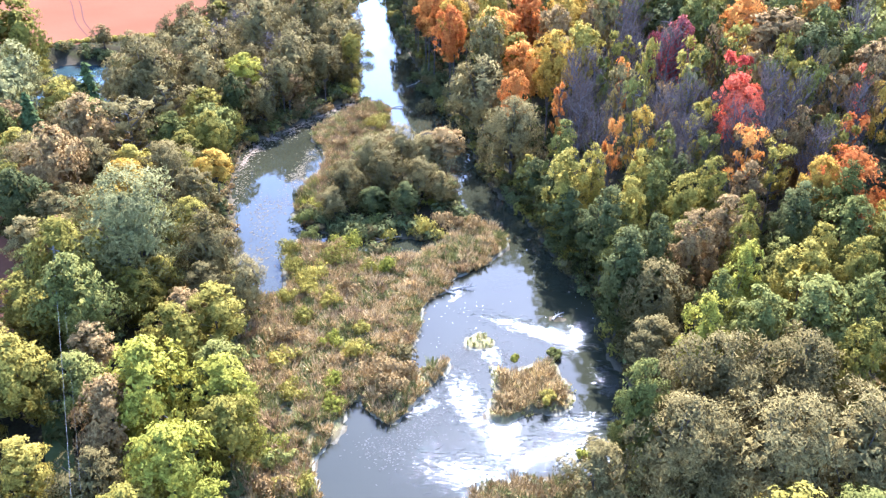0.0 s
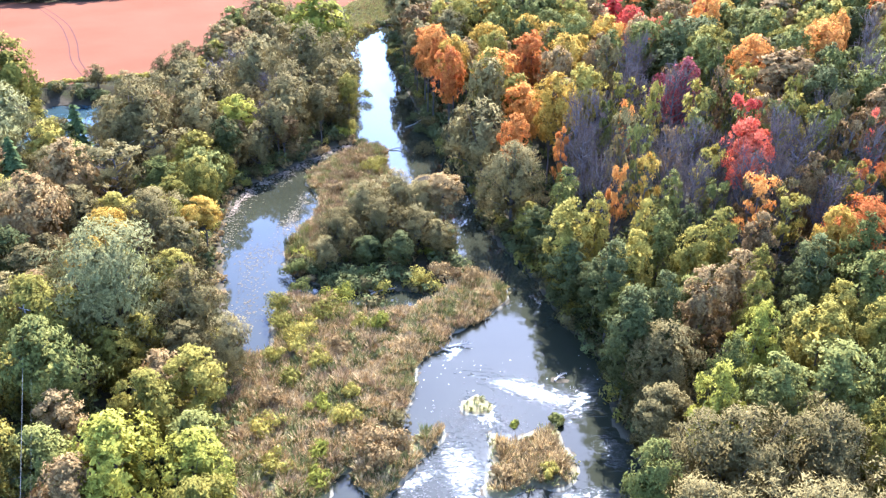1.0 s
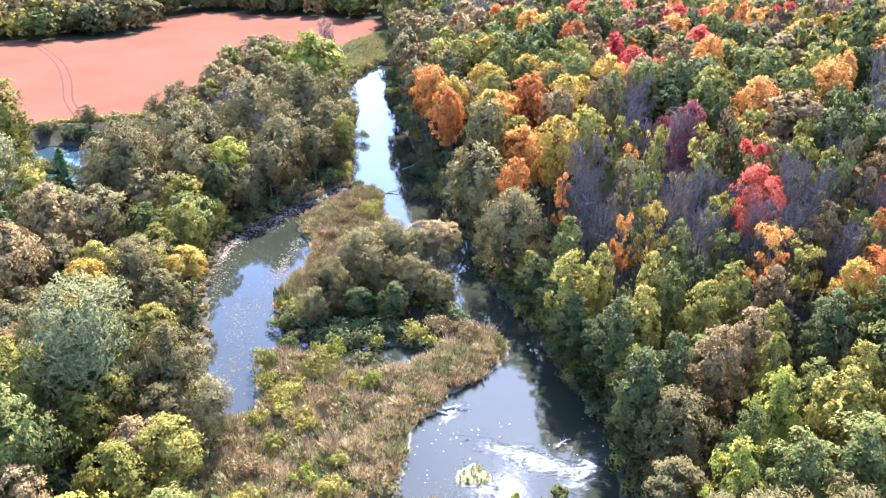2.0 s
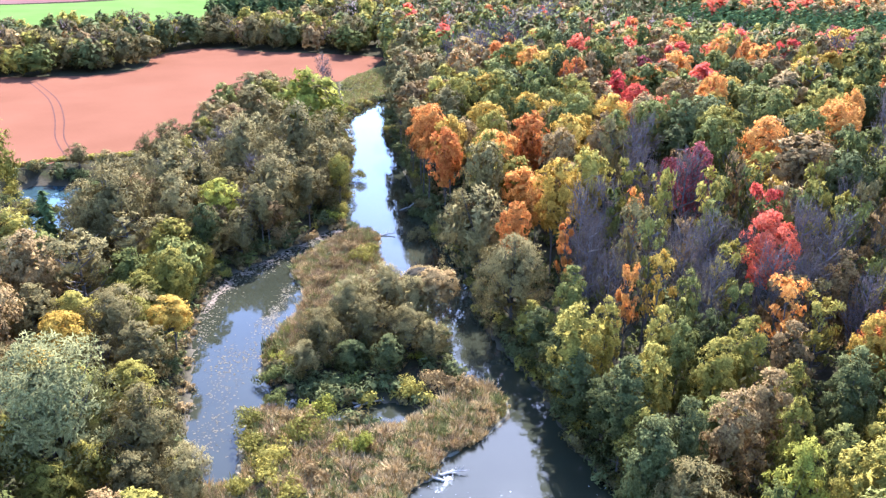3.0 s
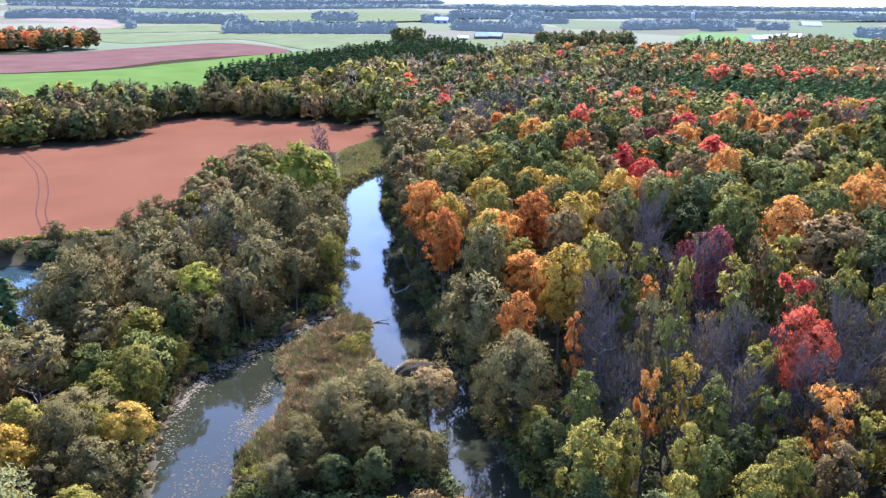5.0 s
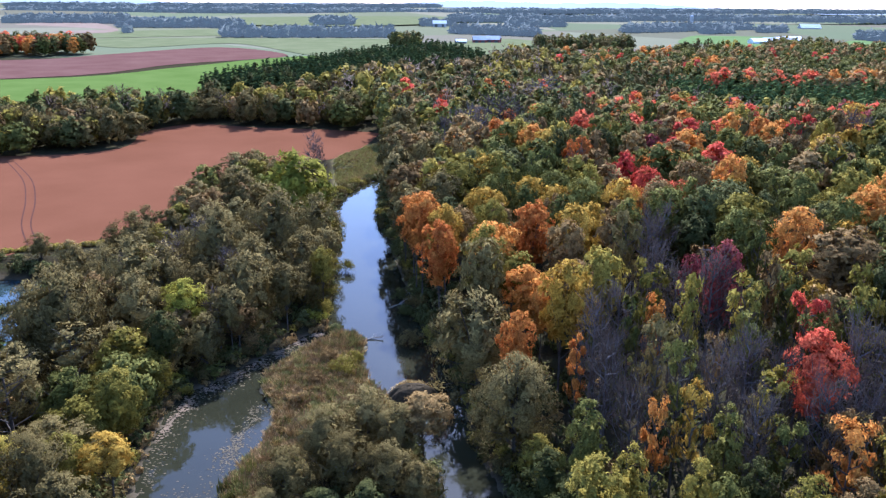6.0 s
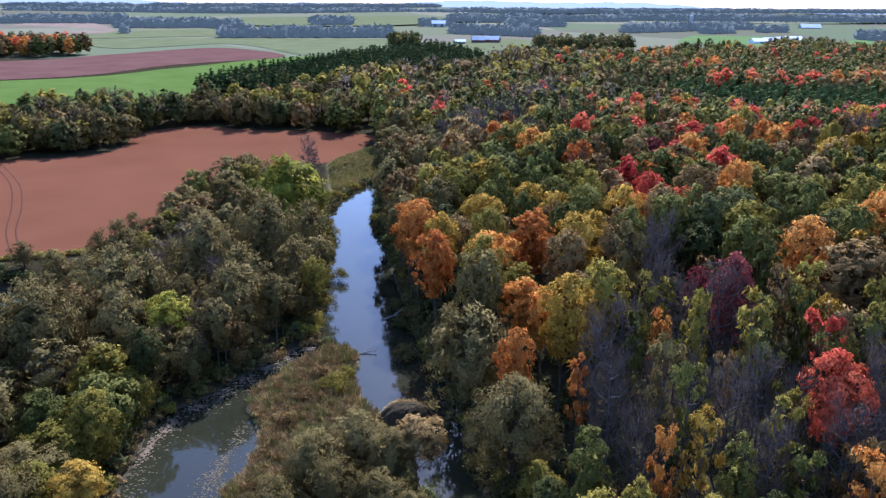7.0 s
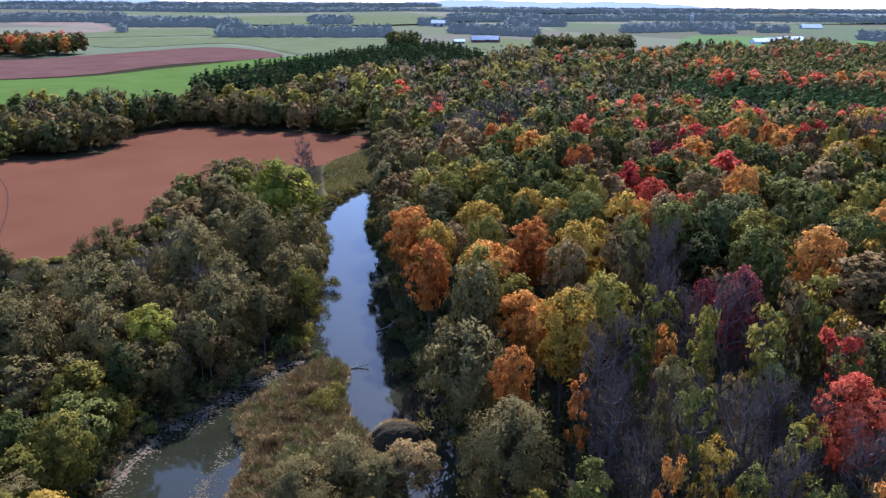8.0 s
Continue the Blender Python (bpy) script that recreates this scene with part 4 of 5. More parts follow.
woods("far_woods", "grey willow thickets along the stream", polygon([(10, 420), (40, 400), (90, 360), (100, 425), (60, 470), (80, 590), (30, 560), (25, 480), (-30, 420), (-60, 380), (-30, 350)]),
      8.0, dict(W=6, B=2, Y=2.5, D=2, T=1), (13, 18), (4.2, 6.8))
woods("tree_belt", "belt of willows and yellow trees behind the tilled field", polygon([(-22, 300), (-25, 345), (-40, 365), (-80, 350), (-120, 326), (-150, 304), (-240, 278), (-240, 250), (-165, 252), (-123, 261), (-106, 266), (-99, 275), (-99, 286), (-102, 304), (-91, 323), (-66, 319), (-44, 317)]),
      6.4, dict(W=5, Y=3, D=3, T=1.4, B=1, G=1), (8.5, 14), (3.8, 6.2), 2.8, "belt")
woods("conifer_plantation", "dense dark green conifer plantation", polygon([(-108, 385), (-95, 460), (-60, 570), (-8, 680), (15, 640), (30, 560), (20, 470), (-30, 420), (-70, 375)]),
      4.0, dict(C=9, D=0.6), (11, 14), (2.3, 3.1))
woods("conifer_plantation", "rows of dark green young conifers", polygon([(97, 350), (84, 415), (130, 400), (180, 372), (240, 372), (222, 318), (202, 294), (145, 305)]),
      4.6, dict(K=9, D=0.3), (12, 15), (2.2, 2.9))
woods("far_woods", "red and orange autumn copse beside the ploughed field", polygon([(-430, 590), (-285, 612), (-262, 650), (-300, 675), (-430, 660)]), 7, dict(O=2, R=2, T=3, D=3, G=2), (12, 16), (4, 5.5))
FAR_STRIPS = [(-420, 1093, -276, 1135, 55), (-625, 1187, -484, 1235, 70), (-238, 898, -57, 940, 24), (-47, 784, 5, 820, 45), (-253, 1243, -140, 1279, 70), (-37, 1290, 15, 1306, 30),
              (13, 1049, 112, 991, 30), (87, 769, 175, 770, 60), (244, 1108, 454, 1229, 60), (207, 739, 226, 742, 16), (222, 722, 263, 728, 14), (302, 735, 358, 744, 60), (476, 987, 537, 977, 40),
              (347, 1103, 482, 1167, 30), (-882, 1666, -486, 1871, 130), (-486, 1871, 22, 2018, 120), (17, 1520, 348, 1577, 90), (381, 1724, 999, 1807, 110), (-375, 890, -351, 985, 6), (44, 657, 53, 659, 8),
              (-377, 613, -326, 632, 40), (-1142, 2151, 31, 3009, 200), (23, 2135, 1652, 2978, 180), (102, 1288, 186, 1271, 40)]
# distance haze over these woods is put in as a faint blue emission
HAZE_GLOW_WOODS, ht, hb = material("haze_glow_woods")
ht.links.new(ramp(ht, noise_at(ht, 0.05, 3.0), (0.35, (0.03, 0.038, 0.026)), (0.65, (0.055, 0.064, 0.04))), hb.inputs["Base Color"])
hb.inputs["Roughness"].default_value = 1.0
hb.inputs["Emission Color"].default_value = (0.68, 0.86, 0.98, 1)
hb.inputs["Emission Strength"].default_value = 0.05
hedges = {"far": [], "speck": []}
for x0, y0, x1, y1, wdt in FAR_STRIPS:
    far = (y0 + y1) / 2
    cuts = np.linspace(0, 1, 2 + int(math.hypot(x1 - x0, y1 - y0) / 60))
    for a, b in zip(cuts[:-1], cuts[1:]):
        if scatter.random() < 0.05:
            continue
        p0, p1, w2 = np.array((x0, y0)) * (1 - a) + np.array((x1, y1)) * a, np.array((x0, y0)) * (1 - b) + np.array((x1, y1)) * b, wdt * scatter.uniform(0.45, 1.1)
        g = spread(polygon([p0, p1, p1 + (0, w2), p0 + (0, w2)]), max(6.0, far / 150))
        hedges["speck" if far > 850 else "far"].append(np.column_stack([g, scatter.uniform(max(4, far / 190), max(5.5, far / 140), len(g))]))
woods("far_woods", "hedgerow woods on the far farmland", np.concatenate(hedges["far"]), 0, dict(D=4, G=3, W=4, Y=0.6), (9, 15), (4, 6), 2.0, "far")
woods("backdrop", "distant hedgerow woods with blue haze added as a faint glow", np.concatenate(hedges["speck"]), 0, dict(D=5, W=4), (9, 14), (4, 6), 2.0, "speck", HAZE_GLOW_WOODS)


# ---- sedge and grass of the wet land ----
def tussocks(rng, pts, z, blades, height, spread, width):
    n = len(pts)
    k = np.repeat(np.arange(n), blades)
    m = len(k)
    an = rng.random(m) * 2 * math.pi
    size = (0.6 + 0.8 * rng.random(n))[k]
    foot = np.column_stack([pts[k] + (np.column_stack([np.cos(an), np.sin(an)]) * (rng.random(m) * spread * 0.5 * size)[:, None]), z[k] - 0.05])
    out = (0.25 + 0.75 * rng.random(m)) * spread * size
    tip = foot + np.column_stack([np.cos(an) * out, np.sin(an) * out, height * size * (0.55 + 0.6 * rng.random(m))])
    side = np.column_stack([-np.sin(an), np.cos(an), np.zeros(m)]) * width
    mid = foot * 0.45 + tip * 0.55 + (0, 0, 0.12)
    q = np.stack([foot, mid + side, tip, mid - side], 1).reshape(-1, 3)
    return q, np.arange(m * 4).reshape(-1, 4)


def meadow(name, label, poly, spacing, mat, blades, height, spread, width, chance, lowest=0.25):
    rng = np.random.default_rng(len(name) + int(spacing * 100) + len(poly))
    lo, hi = poly.min(0), poly.max(0)
    g = np.stack(np.meshgrid(np.arange(lo[0], hi[0], spacing), np.arange(lo[1], hi[1], spacing)), -1).reshape(-1, 2)
    g = g + rng.uniform(-0.5, 0.5, g.shape) * spacing
    g = g[signed(g, poly) < 0]
    d = shore_distance(g)
    tone = wobble(g, 2.7) * 0.6 + wobble(g + 7, 0.9) * 0.4
    ok = (d > lowest) & chance(tone, d, rng.random(len(g)))
    g = g[ok]
    q, f = tussocks(rng, g, ground_height(g), blades, height, spread, width)
    me = mesh_of(name, q, f)
    me.materials.append(mat)
    tagged(new(name, me), label, "sedge", kind="stuff")


for outline, dense in ((MARSH, 0.55), (SEDGE_TONGUE, 0.6), (SOUTH_BANK, 0.5), (FAR_MEADOW, 1.1)):
    p = curve_round(outline)
    meadow("dry_sedge", "rusty tan sedge and dead stalks on wet land", p, dense, SEDGE, 24, 0.78, 0.5, 0.042, lambda t, d, r: (t > -0.15) & (r < 0.9))
    meadow("green_sedge", "olive green sedge tufts on wet land", p, dense * 1.1, FERN, 20, 0.7, 0.5, 0.048, lambda t, d, r: (t < 0.1) & (r < 0.85))
    meadow("straw_grass", "golden straw-coloured grass along the bank", p, dense, STRAW, 18, 0.7, 0.45, 0.042, lambda t, d, r: ((d < 2.5) & (r < 0.55)) | (r < 0.1), 0.1)
p = curve_round(FAR_MEADOW)
meadow("green_sedge", "grey-green rough grass beside the river bend", p, 0.75, FERN, 12, 0.7, 0.6, 0.09, lambda t, d, r: r < 0.85)
p = curve_round(ISLET_GRASS)
meadow("straw_grass", "golden grass covering the river islet", p, 0.45, STRAW, 22, 0.75, 0.5, 0.045, lambda t, d, r: (d > 0.9) & (r < 0.55))
meadow("dry_sedge", "rusty sedge on the river islet", p, 0.46, SEDGE, 22, 0.8, 0.5, 0.045, lambda t, d, r: (d > 0.8) & (r < 0.6))
meadow("green_sedge", "short green sedge on the islet", p, 0.6, FERN, 12, 0.5, 0.4, 0.05, lambda t, d, r: r < 0.5, 0.1)
meadow("green_sedge", "short green sedge on the flat islet", curve_round(ISLET_FLAT), 0.5, FERN, 12, 0.4, 0.35, 0.05, lambda t, d, r: r < 0.7, 0.3)


# ---- low growth under the trees and along the banks ----
def part(name, V, F, mat, parent=None, label=""):
    me = mesh_of(name, V, F)
    me.materials.append(mat)
    ob = new(name, me)
    ob.parent = parent
    return tagged(ob, label)


def bushes(name, label, pts, mat, size, leaf, count=70):
    """A mass of low bushes, one mesh."""
    rng = np.random.default_rng(len(pts))
    z = ground_height(pts)
    r = size * (0.6 + 0.8 * rng.random(len(pts)))
    c = np.column_stack([pts, np.maximum(z, 0) + r * 0.45])
    V, F, _ = leaves(rng, c, r, count * len(pts), leaf, 0.75, 0.0, 0.66, 0.6)
    return tagged(part(name, V, F, mat), label, "undergrowth", kind="stuff")


def bank_points(outlines, step, lo, hi, seed, keep):
    rng = np.random.default_rng(seed)
    pts = []
    for line in outlines:
        for (a, b) in zip(line, np.roll(line, -1, 0)):
            n = max(1, int(np.hypot(*(b - a)) / step))
            nrm = np.array(((b - a)[1], -(b - a)[0])) / (np.hypot(*(b - a)) + 1e-9)
            for k in range(n):
                pts.append(a + (b - a) * rng.random() + nrm * rng.uniform(-hi, hi))
    pts = np.array(pts)
    d = shore_distance(pts)
    return pts[(d > lo) & (d < hi) & (marsh_mask(pts) < 0.4) & keep(pts)]


bank = bank_points(WATERS, 0.24, 0.02, 3.5, 4, lambda p: (p[:, 1] > 36) & (p[:, 1] < 250) & ((p[:, 0] > -34) | (p[:, 1] > 90)))
fringe = (bank[:, 0] < -14.5) & (bank[:, 1] > 84) & (bank[:, 1] < 146) & (shore_distance(bank) < 1.3)
bushes("bank_bushes", "rust-brown dead stalks along the lagoon shore", bank[fringe], LEAF["T"], 0.5, 0.3, 50)
bank = bank[~fringe]
tone = wobble(bank, 6.0) + np.random.default_rng(8).normal(size=len(bank)) * 0.5
bushes("bank_bushes", "dark green bushes along the wooded river bank", bank[tone < 0.1], LEAF["D"], 0.95, 0.42)
bushes("bank_bushes", "olive willow scrub along the wooded river bank", bank[(tone >= 0.1) & (tone < 0.7)], LEAF["W"], 0.95, 0.42)
bushes("bank_bushes", "yellow-green shrubs along the wooded river bank", bank[tone >= 0.7], LEAF["Y"], 0.9, 0.42)
rng = np.random.default_rng(21)
under = np.array([(rng.uniform(-85, 125), 38 + 177 * rng.random() ** 1.35) for _ in range(5500)])
under = under[np.minimum.reduce([signed(under, w) for w in (WOODS_RIGHT, WOODS_LEFT, ISLAND_WOOD)]) < 0]
under = under[np.abs(under[:, 0] - 1) < 0.5 * under[:, 1] + 22]
half = np.arange(len(under)) % 5
bushes("undergrowth", "dark leafy undergrowth below the trees", under[half < 3], LEAF["D"], 1.15, 0.6, 38)
bushes("undergrowth", "brown dying undergrowth below the trees", under[half == 3], LEAF["T"], 0.9, 0.6, 34)
bushes("undergrowth", "green saplings below the trees", under[half == 4], LEAF["G"], 1.1, 0.6, 34)


def tussock_points(outline, count, seed, keep=0.6):
    rng = np.random.default_rng(seed)
    line = curve_round(outline)
    p = line.min(0) + rng.random((count, 2)) * (line.max(0) - line.min(0))
    return p[(signed(p, line) < -0.2) & (shore_distance(p) > keep)]


for outline, count, seed in ((SEDGE_TONGUE, 900, 31), (MARSH, 700, 32)):
    p = tussock_points(outline, count, seed)
    third = np.arange(len(p)) % 3
    for k, (mat, text) in enumerate(((DEAD_SEDGE, "rounded brown sedge tussocks on wet land"), (SEDGE, "rounded tan sedge tussocks on wet land"), (FERN, "rounded olive sedge tussocks on wet land"))):
        own = p[third == k]
        V, F = tussocks(np.random.default_rng(seed + k), own, ground_height(own), 60, 1.0, 0.85, 0.05)
        tagged(part("sedge_tussocks", V, F, mat), text, "sedge", kind="stuff")


# ---- single shrubs on the wet land ----
def shrub(kind, x, y, size, label="", group="shrubs on the wet land"):
    z = float(ground_height(np.array([(x, y)]))[0])
    rng = np.random.default_rng(int(abs(x * 31 + y * 17)))
    n = 9
    c = np.column_stack([rng.normal(size=n) * size * 0.38, rng.normal(size=n) * size * 0.38, size * (0.35 + 0.5 * rng.random(n))])
    foot = tagged(new("shrub"), label or SHRUB_LABELS[kind], "shrub", group)
    foot.matrix_world = pose(x, y, z)
    V, F = [], []
    for p in c[:6]:
        tube(V, F, [(p[0] * 0.1, p[1] * 0.1, -0.1), p * 0.55, p], (0.035, 0.025, 0.01), 4)
    part("stem", V, F, BARK, foot)
    V, F, _ = leaves(rng, c, size * (0.3 + 0.2 * rng.random(n)), 900 if size > 1.6 else 700, 0.24, 0.9, 0.1, 0.6)
    part("foliage", V, F, LEAF[kind], foot)


SHRUB_LABELS = {"Y": "yellow-green willow shrub on the sedge", "L": "bright green shrub on the sedge", "T": "brown dying shrub on the sedge", "A": "golden shrub on the sedge", "G": "green shrub on the sedge"}
SHRUBS = [("Y", -18.5, 85.4, 1.5), ("G", -16.1, 89.1, 1.2), ("L", -11.1, 87, 1.5), ("Y", -12, 82.1, 1.8), ("L", -5.8, 81, 1.3), ("Y", -14.8, 75.8, 1.2), ("Y", -11.7, 73.5, 1.1), ("Y", -14, 78.4, 1.6),
          ("Y", -8.6, 63.9, 1.3), ("Y", -8.1, 68.2, 0.9), ("T", -5.4, 60.2, 1.7), ("T", -4.2, 58.3, 1.4), ("T", -3.6, 61, 1.3), ("T", -10.5, 76.5, 1.2), ("Y", -1.9, 91, 1.6), ("T", 4.4, 91.6, 1.4), ("T", 2.6, 91.9, 1.2),
          ("L", -0.4, 98.4, 0.9), ("Y", -16.7, 74, 1.1), ("L", -10.1, 59.9, 1.1), ("Y", -13.6, 58.2, 1.1), ("L", -9.6, 56.6, 0.9)]
SHRUBS += [("L", -15.4, 50.7, 1.3), ("Y", -8.1, 80.9, 1.0), ("T", -13, 84.5, 1.3), ("Y", -17.4, 80.5, 1.5), ("Y", -10, 127.2, 1.6), ("T", -12.6, 131, 1.3), ("G", -13.5, 49.0, 1.2), ("Y", -15.5, 63, 1.2), ("T", -16.2, 67, 1.2), ("L", -11, 66.5, 1.0),
           ("Y", -14.5, 70.5, 1.1), ("T", -13, 45.5, 1.4), ("Y", -11.5, 46.5, 1.2), ("L", 7.9, 65, 0.5), ("L", 13.1, 51.2, 0.8), ("G", 11.9, 65.3, 0.6), ("T", 6.3, 57.5, 0.7), ("Y", 10.5, 58, 0.7)]
SHRUBS += [("G", -8.2, 92.6, 1.0), ("T", 0.6, 92.6, 1.4), ("G", -17.6, 93.5, 1.4), ("L", -16.6, 96.2, 1.2), ("T", -13.5, 125, 1.3), ("Y", -9.5, 131.5, 1.2), ("T", -15.5, 119, 1.2)]
for row in SHRUBS:
    shrub(*row[:3], row[3] * 1.3)

# shrubs that overhang the far river bank
BANK_LABELS = {"Y": "yellow-green willow shrub overhanging the river bank", "D": "dark leafy bough fallen into the river", "W": "grey-green willow shrub overhanging the river", "G": "green shrub on the river bank", "T": "rust-brown shrub at the wood's edge", "L": "lime-green shrub on the river bank"}
for k, x, y, size in (("Y", -15.9, 170.5, 2.3), ("G", -18.6, 166, 2.0), ("Y", -20, 180, 2.0), ("Y", -16.0, 150, 1.8), ("L", -17.2, 146, 1.7), ("Y", -17.5, 156.5, 1.9), ("G", -17.3, 161, 1.8), ("Y", -20.9, 197, 2.2), ("Y", -19.4, 189, 2.0),
                      ("D", -3.2, 150.2, 1.7), ("D", -4.6, 157.5, 1.6), ("W", -1.3, 139, 2.2), ("W", -2.2, 152.5, 2.2), ("L", -32.5, 124.2, 1.6), ("Y", -30.6, 122.6, 1.3), ("T", -25.0, 134.8, 2.8), ("T", -34.2, 131.6, 3.0), ("T", -31.4, 132.4, 2.4)):
    shrub(k, x, y, size, BANK_LABELS[k], "shrubs on the river bank")


# ---- matted hummock that stands in the river below the willows ----
def hummock(x, y, length, depth, height):
    foot = tagged(new("sedge_hummock"), "dark domed hummock of matted sedge in the river", "hummock")
    foot.matrix_world = pose(x, y, 0, 0, 0, 8)
    rng = np.random.default_rng(14)
    V, F, rings, sides = [], [], 7, 26
    for r in range(rings):
        s = 1 - r / rings
        for k in range(sides):
            an = 2 * math.pi * k / sides
            q = s * (1 + 0.07 * math.sin(3 * an + 1) + 0.04 * math.sin(7 * an)) + rng.normal() * 0.012
            V.append((math.cos(an) * q * length / 2, math.sin(an) * q * depth / 2, height * (1 - s ** 3.4) - (0.4 if r == 0 else 0) + rng.normal() * 0.04))
    V.append((0, 0, height))
    for r in range(rings - 1):
        for k in range(sides):
            a, b = r * sides + k, r * sides + (k + 1) % sides
            F.append((a, b, b + sides, a + sides))
    F += [((rings - 1) * sides + k, (rings - 1) * sides + (k + 1) % sides, len(V) - 1) for k in range(sides)]
    part("mound", V, F, MOUND, foot)
    an, s = rng.uniform(0, 6.28, 900), np.sqrt(rng.random(900)) * 0.98
    pts = np.column_stack([np.cos(an) * s * length / 2, np.sin(an) * s * depth / 2])
    # pale straw only on crest and left side, painting the sunlit rim
    high = (pts[:, 1] > 0.2 * depth) | (pts[:, 0] < -0.4 * length)
    V, F = tussocks(rng, pts[high], height * (1 - s[high] ** 3.4), 9, 0.3, 0.35, 0.035)
    part("grass", V, F, STRAW, foot, "short dry grass painting a lit rim along the crest")


MOUND = plain_material("matted_sedge", (0.032, 0.025, 0.014), (0.075, 0.056, 0.03), 3.0, 0.95, 0.7)
hummock(-1.1, 120.6, 7.4, 4.6, 2.7)

# reeds standing in the lagoon
for x, y in ((-17.9, 103.5), (-18.3, 101.8), (-19.9, 101.5), (-17.8, 105), (-18.4, 99.2), (-19.0, 98.2)):
    rng = np.random.default_rng(int(y * 10))
    pts = np.array((x, y)) + rng.normal(size=(16, 2)) * 0.4
    V, F = tussocks(rng, pts, np.full(16, -0.1), 9, 1.7, 0.3, 0.05)
    tagged(part("reed_clump", V, F, LEAF["G"]), "green reeds standing in the lagoon", "reeds", "reeds in the lagoon")


# ---- floating leaves and weed on the still water ----
def pads(name, label, centres, count, reach, size, mat, level=0.012):
    rng = np.random.default_rng(count)
    V, F = [], []
    for x, y, sx, sy in centres:
        spread = np.array((x, y)) + rng.normal(size=(count, 2)) * (sx * reach, sy * reach)
        for px, py in spread[shore_distance(spread) < -0.15]:
            r, b = size * rng.uniform(0.4, 1.5), len(V)
            n = 6
            for k in range(n):
                an = 2 * math.pi * k / n
                q = r * rng.uniform(0.6, 1.15)
                V.append((px + math.cos(an) * q * 1.3, py + math.sin(an) * q, level + rng.uniform(0, 0.01)))
            V.append((px, py, level + 0.03))
            F += [(b + k, b + (k + 1) % n, b + n) for k in range(n)]
    tagged(part(name, V, F, mat), label, "water weed", kind="stuff")


PAD = plain_material("pale_weed", (0.085, 0.066, 0.036), (0.17, 0.135, 0.08), 3.0, 0.85, 0.2)
FOAM = plain_material("river_foam", (0.5, 0.5, 0.47), (0.7, 0.7, 0.68), 6.0, 0.7, 0.4)
pads("lagoon_weed", "pale floating weed and leaves on the lagoon", [(-20.7, 112.5, 0.9, 2.4), (-21.6, 108, 1.1, 2.2), (-22, 99, 1.2, 3.0), (-24.6, 98, 1.2, 3.5), (-23, 92, 1.6, 4), (-22, 84, 1.3, 3.5), (-20.3, 118, 1, 2), (-21, 110, 0.7, 2.2)], 150, 0.8, 0.085, PAD)
pads("lagoon_weed", "weed and fallen leaves along the wooded lagoon shore", [(-28.6, 103, 0.7, 6), (-30, 112, 0.6, 5), (-29, 120, 1.2, 2), (-25.5, 127, 1.2, 2), (-22.5, 132, 1.2, 2), (-19, 137.5, 1.2, 2)], 150, 1.0, 0.1, PAD)
pads("river_foam", "flecks of white foam and drift on the river", [(0.8, 76, 2.0, 1.6), (4.5, 73.5, 2.5, 2.0), (3, 78, 0.8, 0.3), (0.5, 70, 1.2, 3), (15.5, 74, 1.4, 3.0), (2.5, 60.5, 1.2, 2.5)], 16, 1.0, 0.05, FOAM)
MUD = plain_material("pale_mud", (0.13, 0.095, 0.06), (0.21, 0.155, 0.1), 4.0, 0.9, 0.4)
pads("mud_bar", "pale mud and drift along the shaded lagoon shore", [(-30.2, 114.5, 0.25, 1.5), (-29.6, 119.5, 0.4, 1.2), (-27.6, 124, 1.0, 0.7), (-25.3, 128, 0.8, 1.0), (-23.4, 131.8, 0.7, 1.0), (-21, 135.6, 0.7, 1.0), (-18.6, 139, 0.7, 1.0), (-16.6, 141.6, 0.6, 0.5)], 110, 1.0, 0.13, MUD, 0.03)
GRAVEL = plain_material("gravel_weed", (0.06, 0.055, 0.045), (0.14, 0.13, 0.11), 4.0, 0.8, 0.5)
pads("riffle_gravel", "pale stones and weed showing through the shallow water", [(-2, 55, 1.6, 1.6), (-0.5, 57.5, 1.6, 1.8), (1.5, 61.5, 1.4, 1.6), (3.2, 64.8, 1.4, 1.2), (-4.5, 52, 1.4, 1.4), (4.6, 67, 1.8, 1.4), (6.8, 64.6, 1.2, 1.0)], 300, 1.0, 0.065, GRAVEL)


# ---- fallen wood in the water ----
def fallen_branch(x, y, length, way, seed, label):
    rng = np.random.default_rng(seed)
    foot = tagged(new("fallen_branch"), label, "branch", "drift wood in the river")
    foot.matrix_world = pose(x, y, 0.08, 0, 0, way)
    V, F = [], []
    tube(V, F, [(-length / 2, 0, 0), (0, 0.1 * length, 0.12), (length / 2, 0, 0.3)], (0.14, 0.1, 0.04), 6)
    part("limb", V, F, DEADWOOD, foot)
    for _ in range(9):
        V, F = [], []
        s = rng.uniform(-0.2, 0.5) * length
        tube(V, F, [(s, 0.05 * length, 0.15), (s + rng.uniform(0.1, 0.5), rng.uniform(-0.8, 0.8), rng.uniform(0.2, 0.8))], (0.04, 0.01), 4)
        part("twig", V, F, DEADWOOD, foot)


